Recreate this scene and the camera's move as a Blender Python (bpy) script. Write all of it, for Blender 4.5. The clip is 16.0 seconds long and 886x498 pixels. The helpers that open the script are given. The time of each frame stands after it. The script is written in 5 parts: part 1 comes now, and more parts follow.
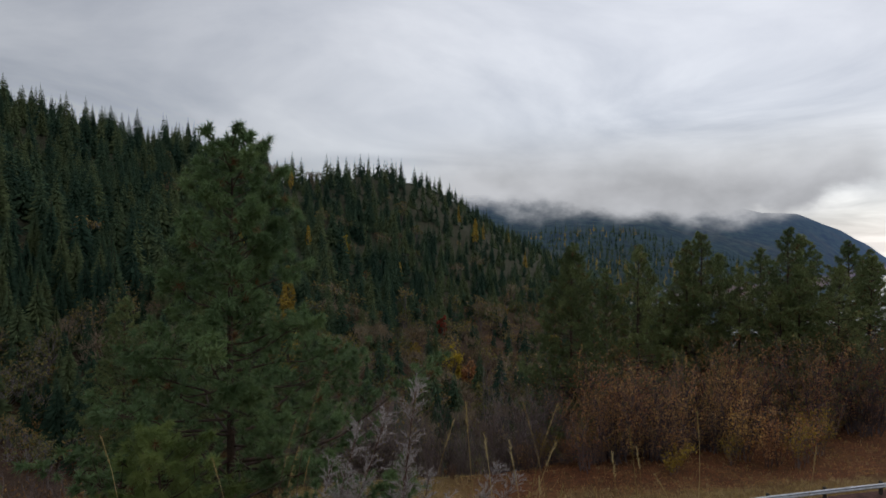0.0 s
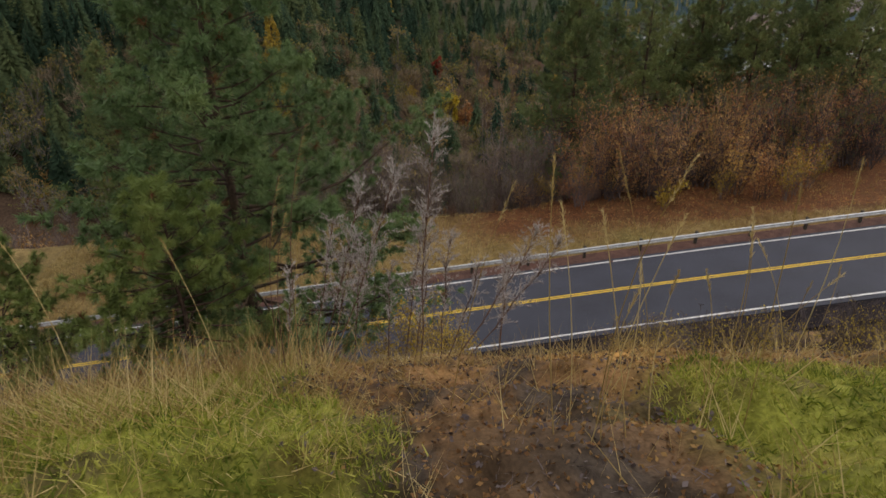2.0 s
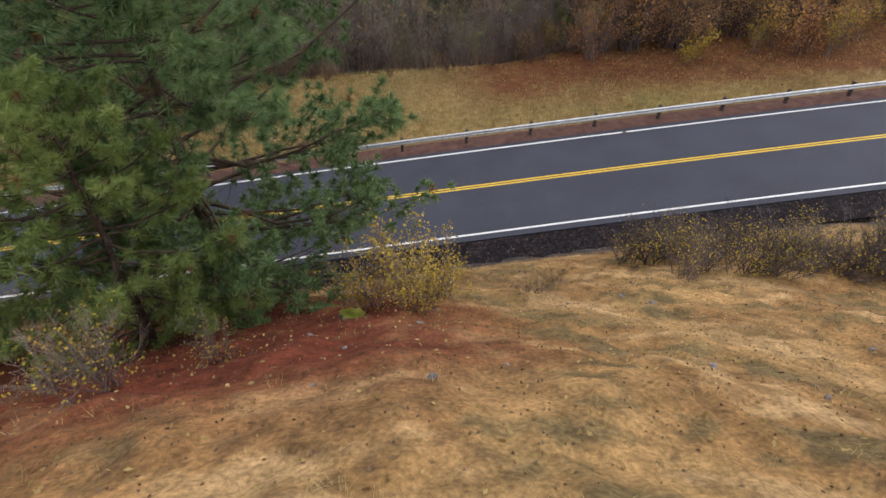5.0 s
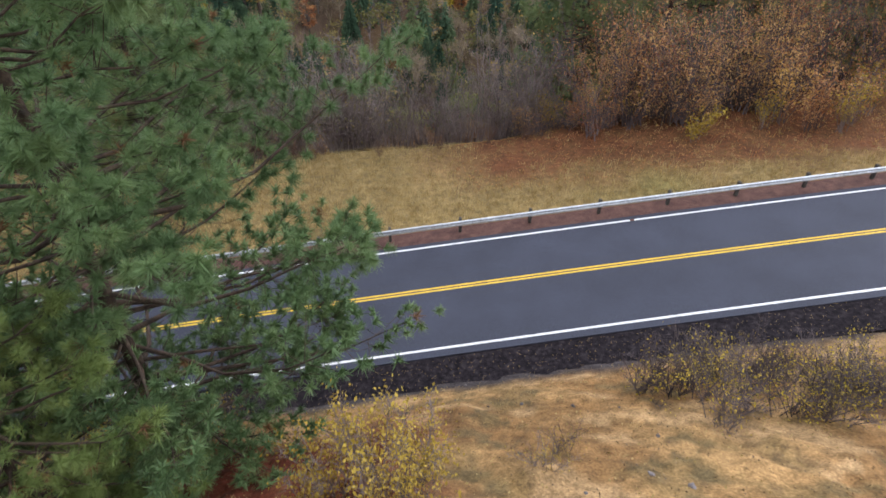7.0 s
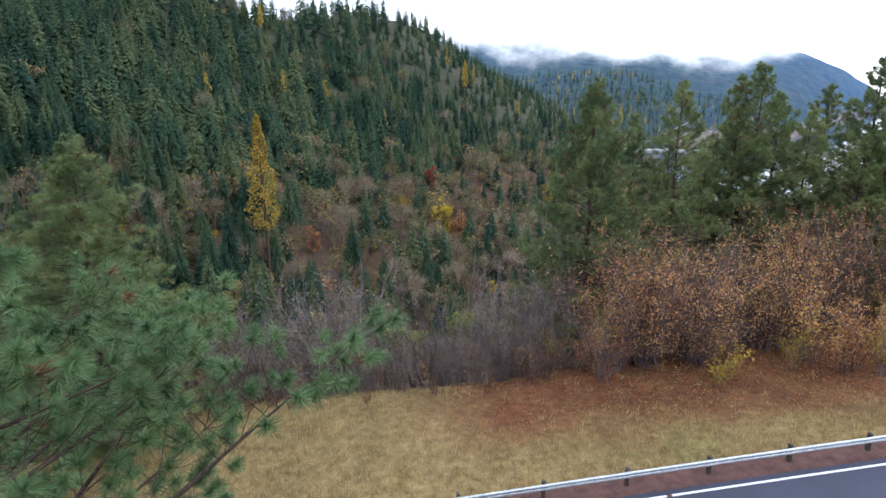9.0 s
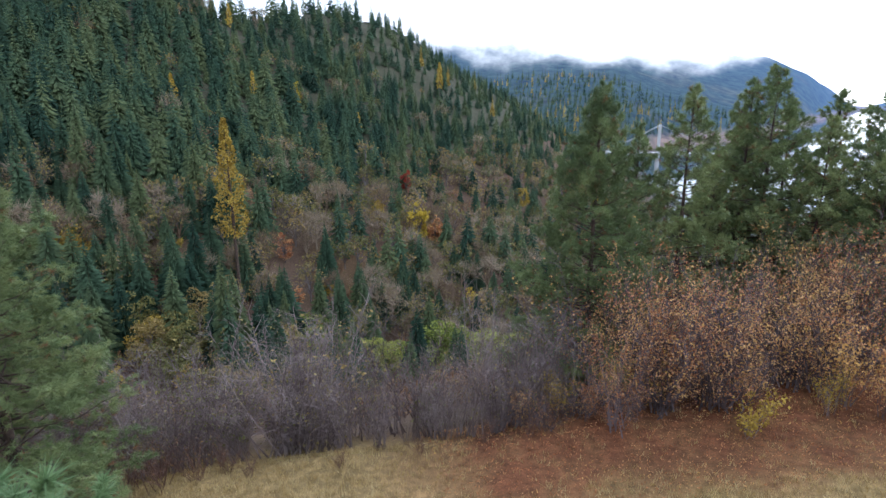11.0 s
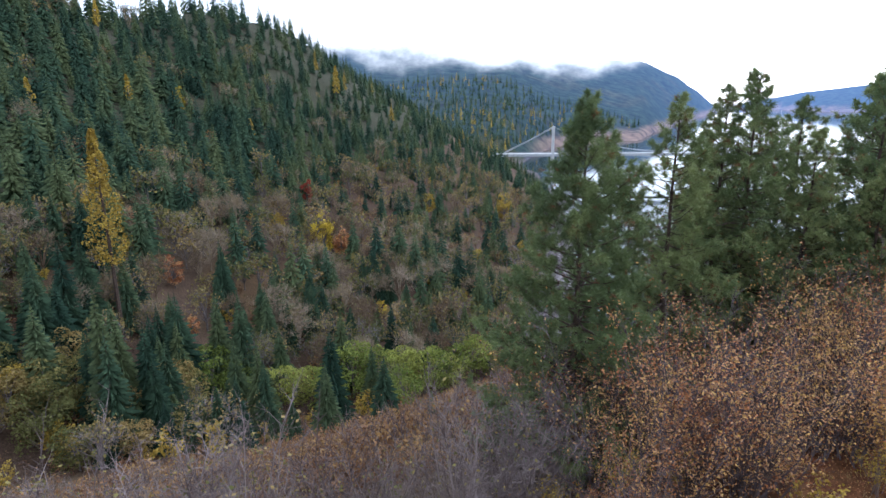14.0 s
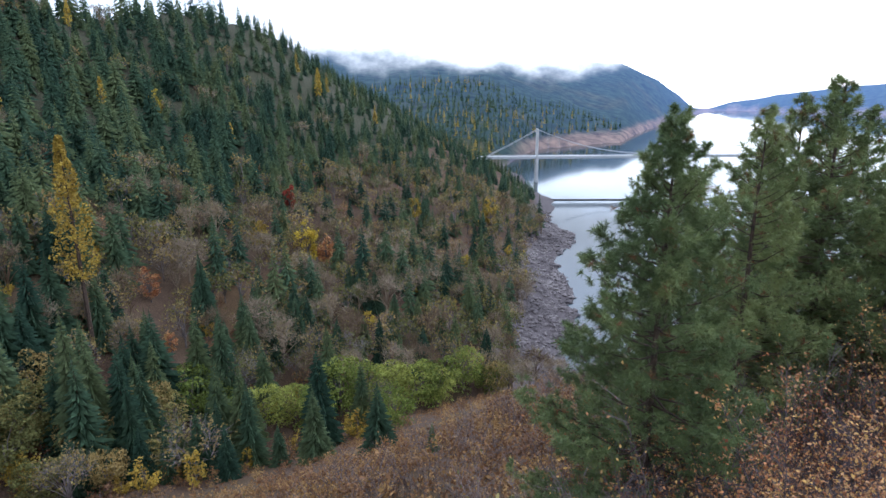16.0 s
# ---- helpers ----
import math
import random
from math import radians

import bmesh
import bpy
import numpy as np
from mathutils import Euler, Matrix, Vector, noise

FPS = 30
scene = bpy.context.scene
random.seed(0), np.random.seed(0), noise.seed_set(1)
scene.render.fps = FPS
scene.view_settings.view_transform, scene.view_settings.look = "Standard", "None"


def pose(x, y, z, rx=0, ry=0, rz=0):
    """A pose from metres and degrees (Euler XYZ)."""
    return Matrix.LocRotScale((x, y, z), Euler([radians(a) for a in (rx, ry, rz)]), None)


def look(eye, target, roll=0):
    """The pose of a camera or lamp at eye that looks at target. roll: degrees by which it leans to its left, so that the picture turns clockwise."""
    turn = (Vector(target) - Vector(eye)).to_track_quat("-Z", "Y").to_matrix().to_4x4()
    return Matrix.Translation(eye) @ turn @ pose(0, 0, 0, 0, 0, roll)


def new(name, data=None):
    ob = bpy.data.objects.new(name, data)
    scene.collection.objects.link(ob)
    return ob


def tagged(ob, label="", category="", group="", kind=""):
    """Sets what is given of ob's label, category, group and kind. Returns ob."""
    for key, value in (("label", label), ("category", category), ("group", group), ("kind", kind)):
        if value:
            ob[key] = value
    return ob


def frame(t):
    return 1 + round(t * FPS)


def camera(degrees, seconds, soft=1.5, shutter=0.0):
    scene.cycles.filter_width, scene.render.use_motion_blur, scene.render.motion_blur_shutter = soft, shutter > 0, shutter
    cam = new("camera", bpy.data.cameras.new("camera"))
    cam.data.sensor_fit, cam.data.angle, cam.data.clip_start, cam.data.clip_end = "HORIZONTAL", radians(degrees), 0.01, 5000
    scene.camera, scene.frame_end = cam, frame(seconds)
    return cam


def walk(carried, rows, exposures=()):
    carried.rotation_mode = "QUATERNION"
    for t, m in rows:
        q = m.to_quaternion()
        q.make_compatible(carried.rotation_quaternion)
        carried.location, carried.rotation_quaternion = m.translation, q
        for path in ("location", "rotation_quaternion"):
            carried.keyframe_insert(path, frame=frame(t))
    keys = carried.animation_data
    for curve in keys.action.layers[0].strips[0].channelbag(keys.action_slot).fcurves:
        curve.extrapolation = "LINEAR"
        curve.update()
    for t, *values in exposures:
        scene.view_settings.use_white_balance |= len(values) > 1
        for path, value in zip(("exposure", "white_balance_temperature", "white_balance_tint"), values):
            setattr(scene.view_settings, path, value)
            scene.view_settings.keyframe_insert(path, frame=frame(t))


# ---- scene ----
cam = camera(74.5, 16.0, 1.5, 0.2)
PATH = [
    (0, (0.49, 3.271, 17.543), (0.663, 5.263, 17.528), 0.3),
    (0.5, (0.38, 3.4, 17.498), (0.561, 5.383, 17.306), 0.4),
    (1, (0.09, 3.669, 17.416), (0.277, 5.615, 16.992), 0.2),
    (1.5, (0.289, 4.038, 17.365), (0.468, 5.924, 16.722), -0.1),
    (2, (0.414, 4.435, 17.262), (0.578, 6.237, 16.408), -0.9),
    (2.5, (0.568, 4.934, 17.239), (0.721, 6.624, 16.18), -0.8),
    (3, (0.686, 5.545, 17.235), (0.826, 7.087, 15.969), -0.5),
    (3.5, (0.745, 6.287, 17.193), (0.887, 7.788, 15.879), -0.1),
    (6, (1.516, 10.507, 17.103), (1.664, 12.008, 15.789), -0.2),
    (6.5, (1.704, 11.535, 17.075), (1.855, 13.075, 15.809), -0.4),
    (7, (1.876, 12.582, 17.049), (2.037, 14.193, 15.875), -0.3),
    (7.5, (2.082, 13.68, 16.976), (2.255, 15.393, 15.957), -0.4),
    (8, (2.277, 14.851, 16.992), (2.459, 16.656, 16.151), -0.4),
    (8.5, (2.504, 16.063, 17.012), (2.696, 17.942, 16.355), -0.4),
    (9, (2.592, 17.07, 17.036), (2.791, 18.989, 16.51), -0.4),
    (11.5, (2.626, 24.425, 17.194), (2.957, 26.328, 16.676), -0.2),
    (12, (2.432, 25.99, 17.21), (2.819, 27.883, 16.694), -0.2),
    (12.5, (2.231, 27.565, 17.256), (2.683, 29.444, 16.742), -0.2),
    (13, (2.142, 29.229, 17.371), (2.686, 31.084, 16.857), -0.4),
    (13.5, (2.112, 30.94, 17.494), (2.698, 32.783, 16.981), -0.5),
    (14, (2.098, 32.672, 17.618), (2.706, 34.508, 17.107), -0.5),
    (14.5, (2.149, 34.5, 17.755), (2.771, 36.331, 17.245), -0.5),
    (15, (2.126, 36.275, 17.877), (2.759, 38.103, 17.369), -0.5),
    (15.5, (2.148, 38.118, 18.016), (2.786, 39.945, 17.509), -0.5),
    (16, (2.255, 40.07, 18.117), (2.919, 41.887, 17.612), -0.5),
]
EXPOSURES = [(0, -1.15, 6500, 10), (1.0, -0.98, 6900, 10), (2.0, -0.3, 7600, 10), (3.5, 0.1, 7500, 10), (6, 0.38, 6600, 10), (7.5, 0.68, 6250, 10), (9, 0.73, 5750, 10), (12.5, 0.66, 5600, 10), (16, 0.54, 5600, 10)]
walk(cam, [(t, look(e, g, r)) for t, e, g, r in PATH], EXPOSURES)

# ---------- world and sun: low overcast ----------
SUN_EL, SUN_ROT = radians(38), radians(60)
world = bpy.data.worlds.new("overcast_sky")
scene.world = world
world.use_nodes = True
wn, wl = world.node_tree.nodes, world.node_tree.links
wn.clear()
w_out = wn.new("ShaderNodeOutputWorld")
w_sky = wn.new("ShaderNodeTexSky")
w_sky.sky_type, w_sky.sun_disc = "NISHITA", False
w_sky.sun_elevation, w_sky.sun_rotation = SUN_EL, SUN_ROT
w_bg_sky = wn.new("ShaderNodeBackground")
w_bg_sky.inputs["Strength"].default_value = 0.05
wl.new(w_sky.outputs[0], w_bg_sky.inputs[0])
# cloud deck: noise on the plane of a flat layer overhead
w_tc = wn.new("ShaderNodeTexCoord")
w_sep = wn.new("ShaderNodeSeparateXYZ")
wl.new(w_tc.outputs["Generated"], w_sep.inputs[0])
w_abs = wn.new("ShaderNodeMath"); w_abs.operation = "ABSOLUTE"
wl.new(w_sep.outputs[2], w_abs.inputs[0])
w_add = wn.new("ShaderNodeMath"); w_add.operation = "ADD"; w_add.inputs[1].default_value = 0.09
wl.new(w_abs.outputs[0], w_add.inputs[0])
w_cmb = wn.new("ShaderNodeCombineXYZ")
for axis in (0, 1):
    d = wn.new("ShaderNodeMath"); d.operation = "DIVIDE"
    wl.new(w_sep.outputs[axis], d.inputs[0]); wl.new(w_add.outputs[0], d.inputs[1])
    wl.new(d.outputs[0], w_cmb.inputs[axis])
w_noise = wn.new("ShaderNodeTexNoise")
w_noise.inputs["Scale"].default_value = 0.55
w_noise.inputs["Detail"].default_value = 7
w_noise.inputs["Roughness"].default_value = 0.56
w_noise.inputs["Distortion"].default_value = 0.6
wl.new(w_cmb.outputs[0], w_noise.inputs["Vector"])
w_ramp = wn.new("ShaderNodeValToRGB")
w_ramp.color_ramp.elements[0].position, w_ramp.color_ramp.elements[0].color = 0.32, (0.62, 0.645, 0.72, 1)
w_ramp.color_ramp.elements[1].position, w_ramp.color_ramp.elements[1].color = 0.66, (1.28, 1.29, 1.33, 1)
wl.new(w_noise.outputs["Fac"], w_ramp.inputs[0])
w_bg = wn.new("ShaderNodeBackground")
wl.new(w_ramp.outputs[0], w_bg.inputs[0])
# the deck is brighter towards the veiled sun
w_dot = wn.new("ShaderNodeVectorMath"); w_dot.operation = "DOT_PRODUCT"
w_dot.inputs[1].default_value = (math.sin(SUN_ROT) * math.cos(SUN_EL), math.cos(SUN_ROT) * math.cos(SUN_EL), math.sin(SUN_EL))
wl.new(w_tc.outputs["Generated"], w_dot.inputs[0])
w_glow = wn.new("ShaderNodeMapRange"); w_glow.interpolation_type = "SMOOTHSTEP"
w_glow.inputs[1].default_value, w_glow.inputs[2].default_value, w_glow.inputs[3].default_value, w_glow.inputs[4].default_value = 0.05, 0.95, 0.82, 1.5
wl.new(w_dot.outputs["Value"], w_glow.inputs[0]); wl.new(w_glow.outputs[0], w_bg.inputs["Strength"])
w_sum = wn.new("ShaderNodeAddShader")
wl.new(w_bg.outputs[0], w_sum.inputs[0]); wl.new(w_bg_sky.outputs[0], w_sum.inputs[1])
wl.new(w_sum.outputs[0], w_out.inputs[0])

sun = new("sun", bpy.data.lights.new("sun", "SUN"))
sun.data.energy, sun.data.angle, sun.data.color = 0.45, radians(25), (1, 0.97, 0.93)
sun.matrix_world = look((0, 0, 0), (-math.sin(SUN_ROT) * math.cos(SUN_EL), -math.cos(SUN_ROT) * math.cos(SUN_EL), -math.sin(SUN_EL)))
sun.location = (0, 0, 400)

# ---------- materials ----------
def mat(name, ramp, scale=3.0, rough=0.85, bump=0.3, detail=6, fine=None, metal=0.0, spec=0.3, trans=0.0, tint=0.0, bump_dist=0.02, leaf=0.0):
    """ramp: colours over a noise at `scale`; fine: second, finer noise scale that darkens and lightens; tint: spread by plant; leaf: spread by leaf."""
    m = bpy.data.materials.new(name)
    m.use_nodes = True
    n, l = m.node_tree.nodes, m.node_tree.links
    b = n["Principled BSDF"]
    b.inputs["Roughness"].default_value, b.inputs["Metallic"].default_value = rough, metal
    b.inputs["Specular IOR Level"].default_value = spec
    tc = n.new("ShaderNodeTexCoord")
    geo = n.new("ShaderNodeNewGeometry")
    t1 = n.new("ShaderNodeTexNoise")
    t1.inputs["Scale"].default_value, t1.inputs["Detail"].default_value = scale, detail
    l.new(geo.outputs["Position"], t1.inputs["Vector"])
    r = n.new("ShaderNodeValToRGB")
    els = r.color_ramp.elements
    while len(els) < len(ramp):
        els.new(0.5)
    for k, c in enumerate(ramp):
        els[k].position, els[k].color = 0.3 + 0.4 * k / max(1, len(ramp) - 1), (*c, 1)
    src = t1.outputs["Fac"]
    info = n.new("ShaderNodeObjectInfo")
    att = n.new("ShaderNodeAttribute"); att.attribute_name = "tint"
    if tint:
        a = n.new("ShaderNodeMath"); a.operation = "MULTIPLY_ADD"; a.inputs[1].default_value = tint
        s = n.new("ShaderNodeMath"); s.operation = "ADD"
        l.new(att.outputs["Fac"], s.inputs[0]); l.new(info.outputs["Random"], s.inputs[1])
        f = n.new("ShaderNodeMath"); f.operation = "FRACT"; l.new(s.outputs[0], f.inputs[0])
        o = n.new("ShaderNodeMath"); o.operation = "SUBTRACT"; o.inputs[1].default_value = 0.5
        l.new(f.outputs[0], o.inputs[0])
        l.new(o.outputs[0], a.inputs[0]); l.new(src, a.inputs[2]); src = a.outputs[0]
    if leaf:
        lf = n.new("ShaderNodeMath"); lf.operation = "MULTIPLY_ADD"; lf.inputs[1].default_value = leaf
        sb = n.new("ShaderNodeMath"); sb.operation = "SUBTRACT"; sb.inputs[1].default_value = 0.5
        l.new(geo.outputs["Random Per Island"], sb.inputs[0]); l.new(sb.outputs[0], lf.inputs[0]); l.new(src, lf.inputs[2]); src = lf.outputs[0]
    l.new(src, r.inputs[0])
    col = r.outputs[0]
    if fine:
        t2 = n.new("ShaderNodeTexNoise"); t2.inputs["Scale"].default_value, t2.inputs["Detail"].default_value = fine, 4
        l.new(geo.outputs["Position"], t2.inputs["Vector"])
        mr = n.new("ShaderNodeMapRange"); mr.inputs[1].default_value, mr.inputs[2].default_value, mr.inputs[3].default_value, mr.inputs[4].default_value = 0.3, 0.7, 0.6, 1.4
        l.new(t2.outputs["Fac"], mr.inputs[0])
        mx = n.new("ShaderNodeMix"); mx.data_type, mx.blend_type = "RGBA", "MULTIPLY"; mx.inputs[0].default_value = 1
        l.new(col, mx.inputs[6]); l.new(mr.outputs[0], mx.inputs[7]); col = mx.outputs[2]
    l.new(col, b.inputs["Base Color"])
    if bump:
        bp = n.new("ShaderNodeBump"); bp.inputs["Strength"].default_value, bp.inputs["Distance"].default_value = bump, bump_dist
        t3 = n.new("ShaderNodeTexNoise"); t3.inputs["Scale"].default_value = (fine or scale) * 1.7
        l.new(geo.outputs["Position"], t3.inputs["Vector"]); l.new(t3.outputs["Fac"], bp.inputs["Height"]); l.new(bp.outputs[0], b.inputs["Normal"])
    if trans:
        b.inputs["Subsurface Weight"].default_value = 0
        tr = n.new("ShaderNodeBsdfTranslucent"); l.new(col, tr.inputs[0])
        ms = n.new("ShaderNodeMixShader"); ms.inputs[0].default_value = trans
        l.new(b.outputs[0], ms.inputs[1]); l.new(tr.outputs[0], ms.inputs[2]); l.new(ms.outputs[0], n["Material Output"].inputs[0])
    return m

M_ASPHALT = mat("asphalt", [(0.034, 0.037, 0.054), (0.046, 0.050, 0.073)], 0.35, 0.75, 0.25, 5, 60.0, bump_dist=0.004)
M_SHOULDER = mat("dark_gravel", [(0.007, 0.006, 0.008), (0.018, 0.014, 0.017), (0.040, 0.033, 0.036)], 5.0, 0.95, 0.9, 8, 30.0, spec=0.1)
M_REDGRAVEL = mat("red_gravel", [(0.07, 0.035, 0.03), (0.14, 0.07, 0.055)], 2.0, 0.95, 0.8, 6, 25.0)
M_WHITE = mat("white_line_paint", [(0.62, 0.62, 0.64), (0.78, 0.78, 0.78)], 1.5, 0.6, 0.1, 6, 30.0)
M_YELLOW = mat("yellow_line_paint", [(0.62, 0.40, 0.03), (0.72, 0.48, 0.05)], 1.5, 0.6, 0.1, 6, 30.0)
M_STEEL = mat("galvanised_steel", [(0.42, 0.44, 0.47), (0.58, 0.60, 0.63)], 3.0, 0.38, 0.05, 4, 20.0, metal=0.75)
M_POST = mat("weathered_post", [(0.05, 0.045, 0.04), (0.10, 0.09, 0.08)], 5.0, 0.9, 0.4)
M_BARK = mat("pine_bark", [(0.035, 0.025, 0.02), (0.11, 0.075, 0.055)], 3.0, 0.95, 0.8, 6, 14.0)
M_BARKGREY = mat("grey_bark", [(0.10, 0.085, 0.08), (0.21, 0.18, 0.175)], 3.0, 0.95, 0.4, 6, 14.0, tint=0.3)
M_TWIG = mat("bare_twigs", [(0.100, 0.072, 0.068), (0.168, 0.130, 0.122), (0.25, 0.203, 0.19)], 0.6, 0.9, 0, 4, tint=0.3)
M_TWIGDARK = mat("dark_twigs", [(0.065, 0.050, 0.052), (0.122, 0.096, 0.097), (0.178, 0.143, 0.145)], 0.6, 0.9, 0, 4, tint=0.3)
M_TWIGBROWN = mat("brown_twigs", [(0.13, 0.088, 0.055), (0.205, 0.150, 0.100), (0.275, 0.218, 0.155)], 0.3, 0.9, 0, 4, tint=0.5)
M_PINE = mat("pine_needles", [(0.098, 0.138, 0.054), (0.165, 0.208, 0.078), (0.24, 0.275, 0.105)], 0.5, 0.6, 0, 3, tint=0.25, trans=0.25)
M_PINENEAR = mat("long_pine_needles", [(0.080, 0.135, 0.056), (0.132, 0.21, 0.086), (0.195, 0.275, 0.112)], 0.7, 0.5, 0, 3, trans=0.3)
M_PINEYOUNG = mat("young_pine_needles", [(0.12, 0.175, 0.05), (0.20, 0.265, 0.08), (0.28, 0.34, 0.11)], 0.7, 0.5, 0, 3, trans=0.3)
M_DEADNEEDLE = mat("dead_needles", [(0.13, 0.068, 0.032), (0.23, 0.12, 0.052)], 2.0, 0.8, 0, 3, trans=0.2)
M_FIR = mat("fir_foliage", [(0.030, 0.060, 0.039), (0.055, 0.093, 0.052), (0.102, 0.130, 0.058)], 0.05, 0.85, 0, 4, 1.1, tint=0.5, spec=0.1, trans=0.15)
M_LARCH = mat("larch_gold", [(0.25, 0.165, 0.025), (0.38, 0.265, 0.04), (0.50, 0.36, 0.06)], 0.3, 0.75, 0, 3, tint=0.3, trans=0.2, leaf=0.35)
M_ORANGE = mat("orange_leaves", [(0.27, 0.10, 0.042), (0.46, 0.20, 0.078), (0.54, 0.31, 0.15), (0.66, 0.41, 0.12)], 0.4, 0.7, 0, 4, tint=0.3, trans=0.25, leaf=0.35)
M_YELLOWLEAF = mat("yellow_leaves", [(0.30, 0.225, 0.025), (0.49, 0.37, 0.035), (0.64, 0.45, 0.05)], 0.8, 0.7, 0, 4, tint=0.3, trans=0.25, leaf=0.3)
M_REDLEAF = mat("red_leaves", [(0.20, 0.035, 0.02), (0.32, 0.06, 0.03)], 0.8, 0.7, 0, 4, trans=0.2)
M_MAPLE = mat("yellow_green_leaves", [(0.125, 0.16, 0.036), (0.205, 0.24, 0.054), (0.285, 0.30, 0.072)], 0.06, 0.8, 0, 4, 0.5, tint=0.4, trans=0.25, spec=0.1, leaf=0.25)
M_OLIVE = mat("olive_brown_leaves", [(0.135, 0.135, 0.046), (0.225, 0.195, 0.068), (0.31, 0.225, 0.088)], 0.06, 0.85, 0, 4, 0.6, tint=0.5, trans=0.2, spec=0.1, leaf=0.2)
M_BROWNLEAF = mat("russet_brush", [(0.13, 0.066, 0.036), (0.25, 0.13, 0.055), (0.36, 0.22, 0.08)], 0.12, 0.85, 0, 4, tint=0.4, trans=0.15, leaf=0.3)
M_STRAW = mat("straw_grass", [(0.30, 0.205, 0.08), (0.47, 0.35, 0.15), (0.58, 0.46, 0.23)], 0.6, 0.8, 0, 4, tint=0.5, trans=0.25)
M_GREENGRASS = mat("green_grass", [(0.095, 0.135, 0.016), (0.25, 0.275, 0.04), (0.42, 0.40, 0.10)], 2.2, 0.8, 0, 5, tint=0.5, trans=0.25)
M_WEED = mat("grey_weed_plume", [(0.30, 0.27, 0.26), (0.50, 0.46, 0.45)], 4.0, 0.85, 0, 4, trans=0.25)
M_WEEDSTEM = mat("reddish_weed_stem", [(0.10, 0.055, 0.04), (0.17, 0.10, 0.075)], 6.0, 0.85, 0, 4)
M_ROCK = mat("shore_rock", [(0.07, 0.06, 0.062), (0.14, 0.12, 0.12), (0.21, 0.185, 0.18)], 0.08, 0.9, 0.6, 8, 0.9, bump_dist=0.3)
M_CONCRETE = mat("pale_concrete", [(0.50, 0.50, 0.50), (0.62, 0.62, 0.61)], 0.2, 0.8, 0.1, 5)
M_BRIDGESTEEL = mat("painted_bridge_steel", [(0.42, 0.43, 0.45), (0.52, 0.53, 0.55)], 0.2, 0.6, 0.0, 4)
M_LOG = mat("wet_log_boom", [(0.035, 0.03, 0.028), (0.07, 0.06, 0.055)], 0.5, 0.8, 0.2)

def ground_material():
    m = bpy.data.materials.new("ground_cover")
    m.use_nodes = True
    n, l = m.node_tree.nodes, m.node_tree.links
    b = n["Principled BSDF"]
    b.inputs["Roughness"].default_value, b.inputs["Specular IOR Level"].default_value = 0.95, 0.15
    geo = n.new("ShaderNodeNewGeometry")
    att = n.new("ShaderNodeAttribute"); att.attribute_name = "cover"
    def noise_at(scale, detail=6):
        t = n.new("ShaderNodeTexNoise"); t.inputs["Scale"].default_value, t.inputs["Detail"].default_value = scale, detail
        l.new(geo.outputs["Position"], t.inputs["Vector"]); return t.outputs["Fac"]
    def scaled(fac, lo, hi):
        mr = n.new("ShaderNodeMapRange"); mr.inputs[1].default_value, mr.inputs[2].default_value, mr.inputs[3].default_value, mr.inputs[4].default_value = 0.3, 0.7, lo, hi
        l.new(fac, mr.inputs[0]); return mr.outputs[0]
    def times(c, f):
        mx = n.new("ShaderNodeMix"); mx.data_type, mx.blend_type = "RGBA", "MULTIPLY"; mx.inputs[0].default_value = 1
        l.new(c, mx.inputs[6]); l.new(f, mx.inputs[7]); return mx.outputs[2]
    c = att.outputs["Color"]
    for s, lo, hi in ((0.25, 0.82, 1.18), (2.3, 0.64, 1.36), (14.0, 0.62, 1.38), (70.0, 0.75, 1.25)):
        c = times(c, scaled(noise_at(s), lo, hi))
    l.new(c, b.inputs["Base Color"])
    bp = n.new("ShaderNodeBump"); bp.inputs["Strength"].default_value, bp.inputs["Distance"].default_value = 0.7, 0.06
    l.new(noise_at(9.0, 8), bp.inputs["Height"])
    b2 = n.new("ShaderNodeBump"); b2.inputs["Strength"].default_value, b2.inputs["Distance"].default_value = 0.7, 0.22
    l.new(noise_at(1.9, 7), b2.inputs["Height"]); l.new(b2.outputs[0], bp.inputs["Normal"]); l.new(bp.outputs[0], b.inputs["Normal"])
    return m
M_GROUND = ground_material()

def water_material():
    m = bpy.data.materials.new("lake_water")
    m.use_nodes = True
    n, l = m.node_tree.nodes, m.node_tree.links
    b = n["Principled BSDF"]
    b.inputs["Base Color"].default_value = (0.03, 0.045, 0.055, 1)
    b.inputs["Roughness"].default_value, b.inputs["IOR"].default_value = 0.06, 1.33
    b.inputs["Specular IOR Level"].default_value = 0.5
    geo = n.new("ShaderNodeNewGeometry")
    t = n.new("ShaderNodeTexNoise"); t.inputs["Scale"].default_value, t.inputs["Detail"].default_value = 0.12, 6
    l.new(geo.outputs["Position"], t.inputs["Vector"])
    bp = n.new("ShaderNodeBump"); bp.inputs["Strength"].default_value, bp.inputs["Distance"].default_value = 0.06, 0.5
    l.new(t.outputs["Fac"], bp.inputs["Height"]); l.new(bp.outputs[0], b.inputs["Normal"])
    return m
M_WATER = water_material()

# ---------- numeric helpers ----------
def hash01(i, j, s):
    v = np.sin(i * 127.1 + j * 311.7 + s * 74.7) * 43758.5453
    return v - np.floor(v)

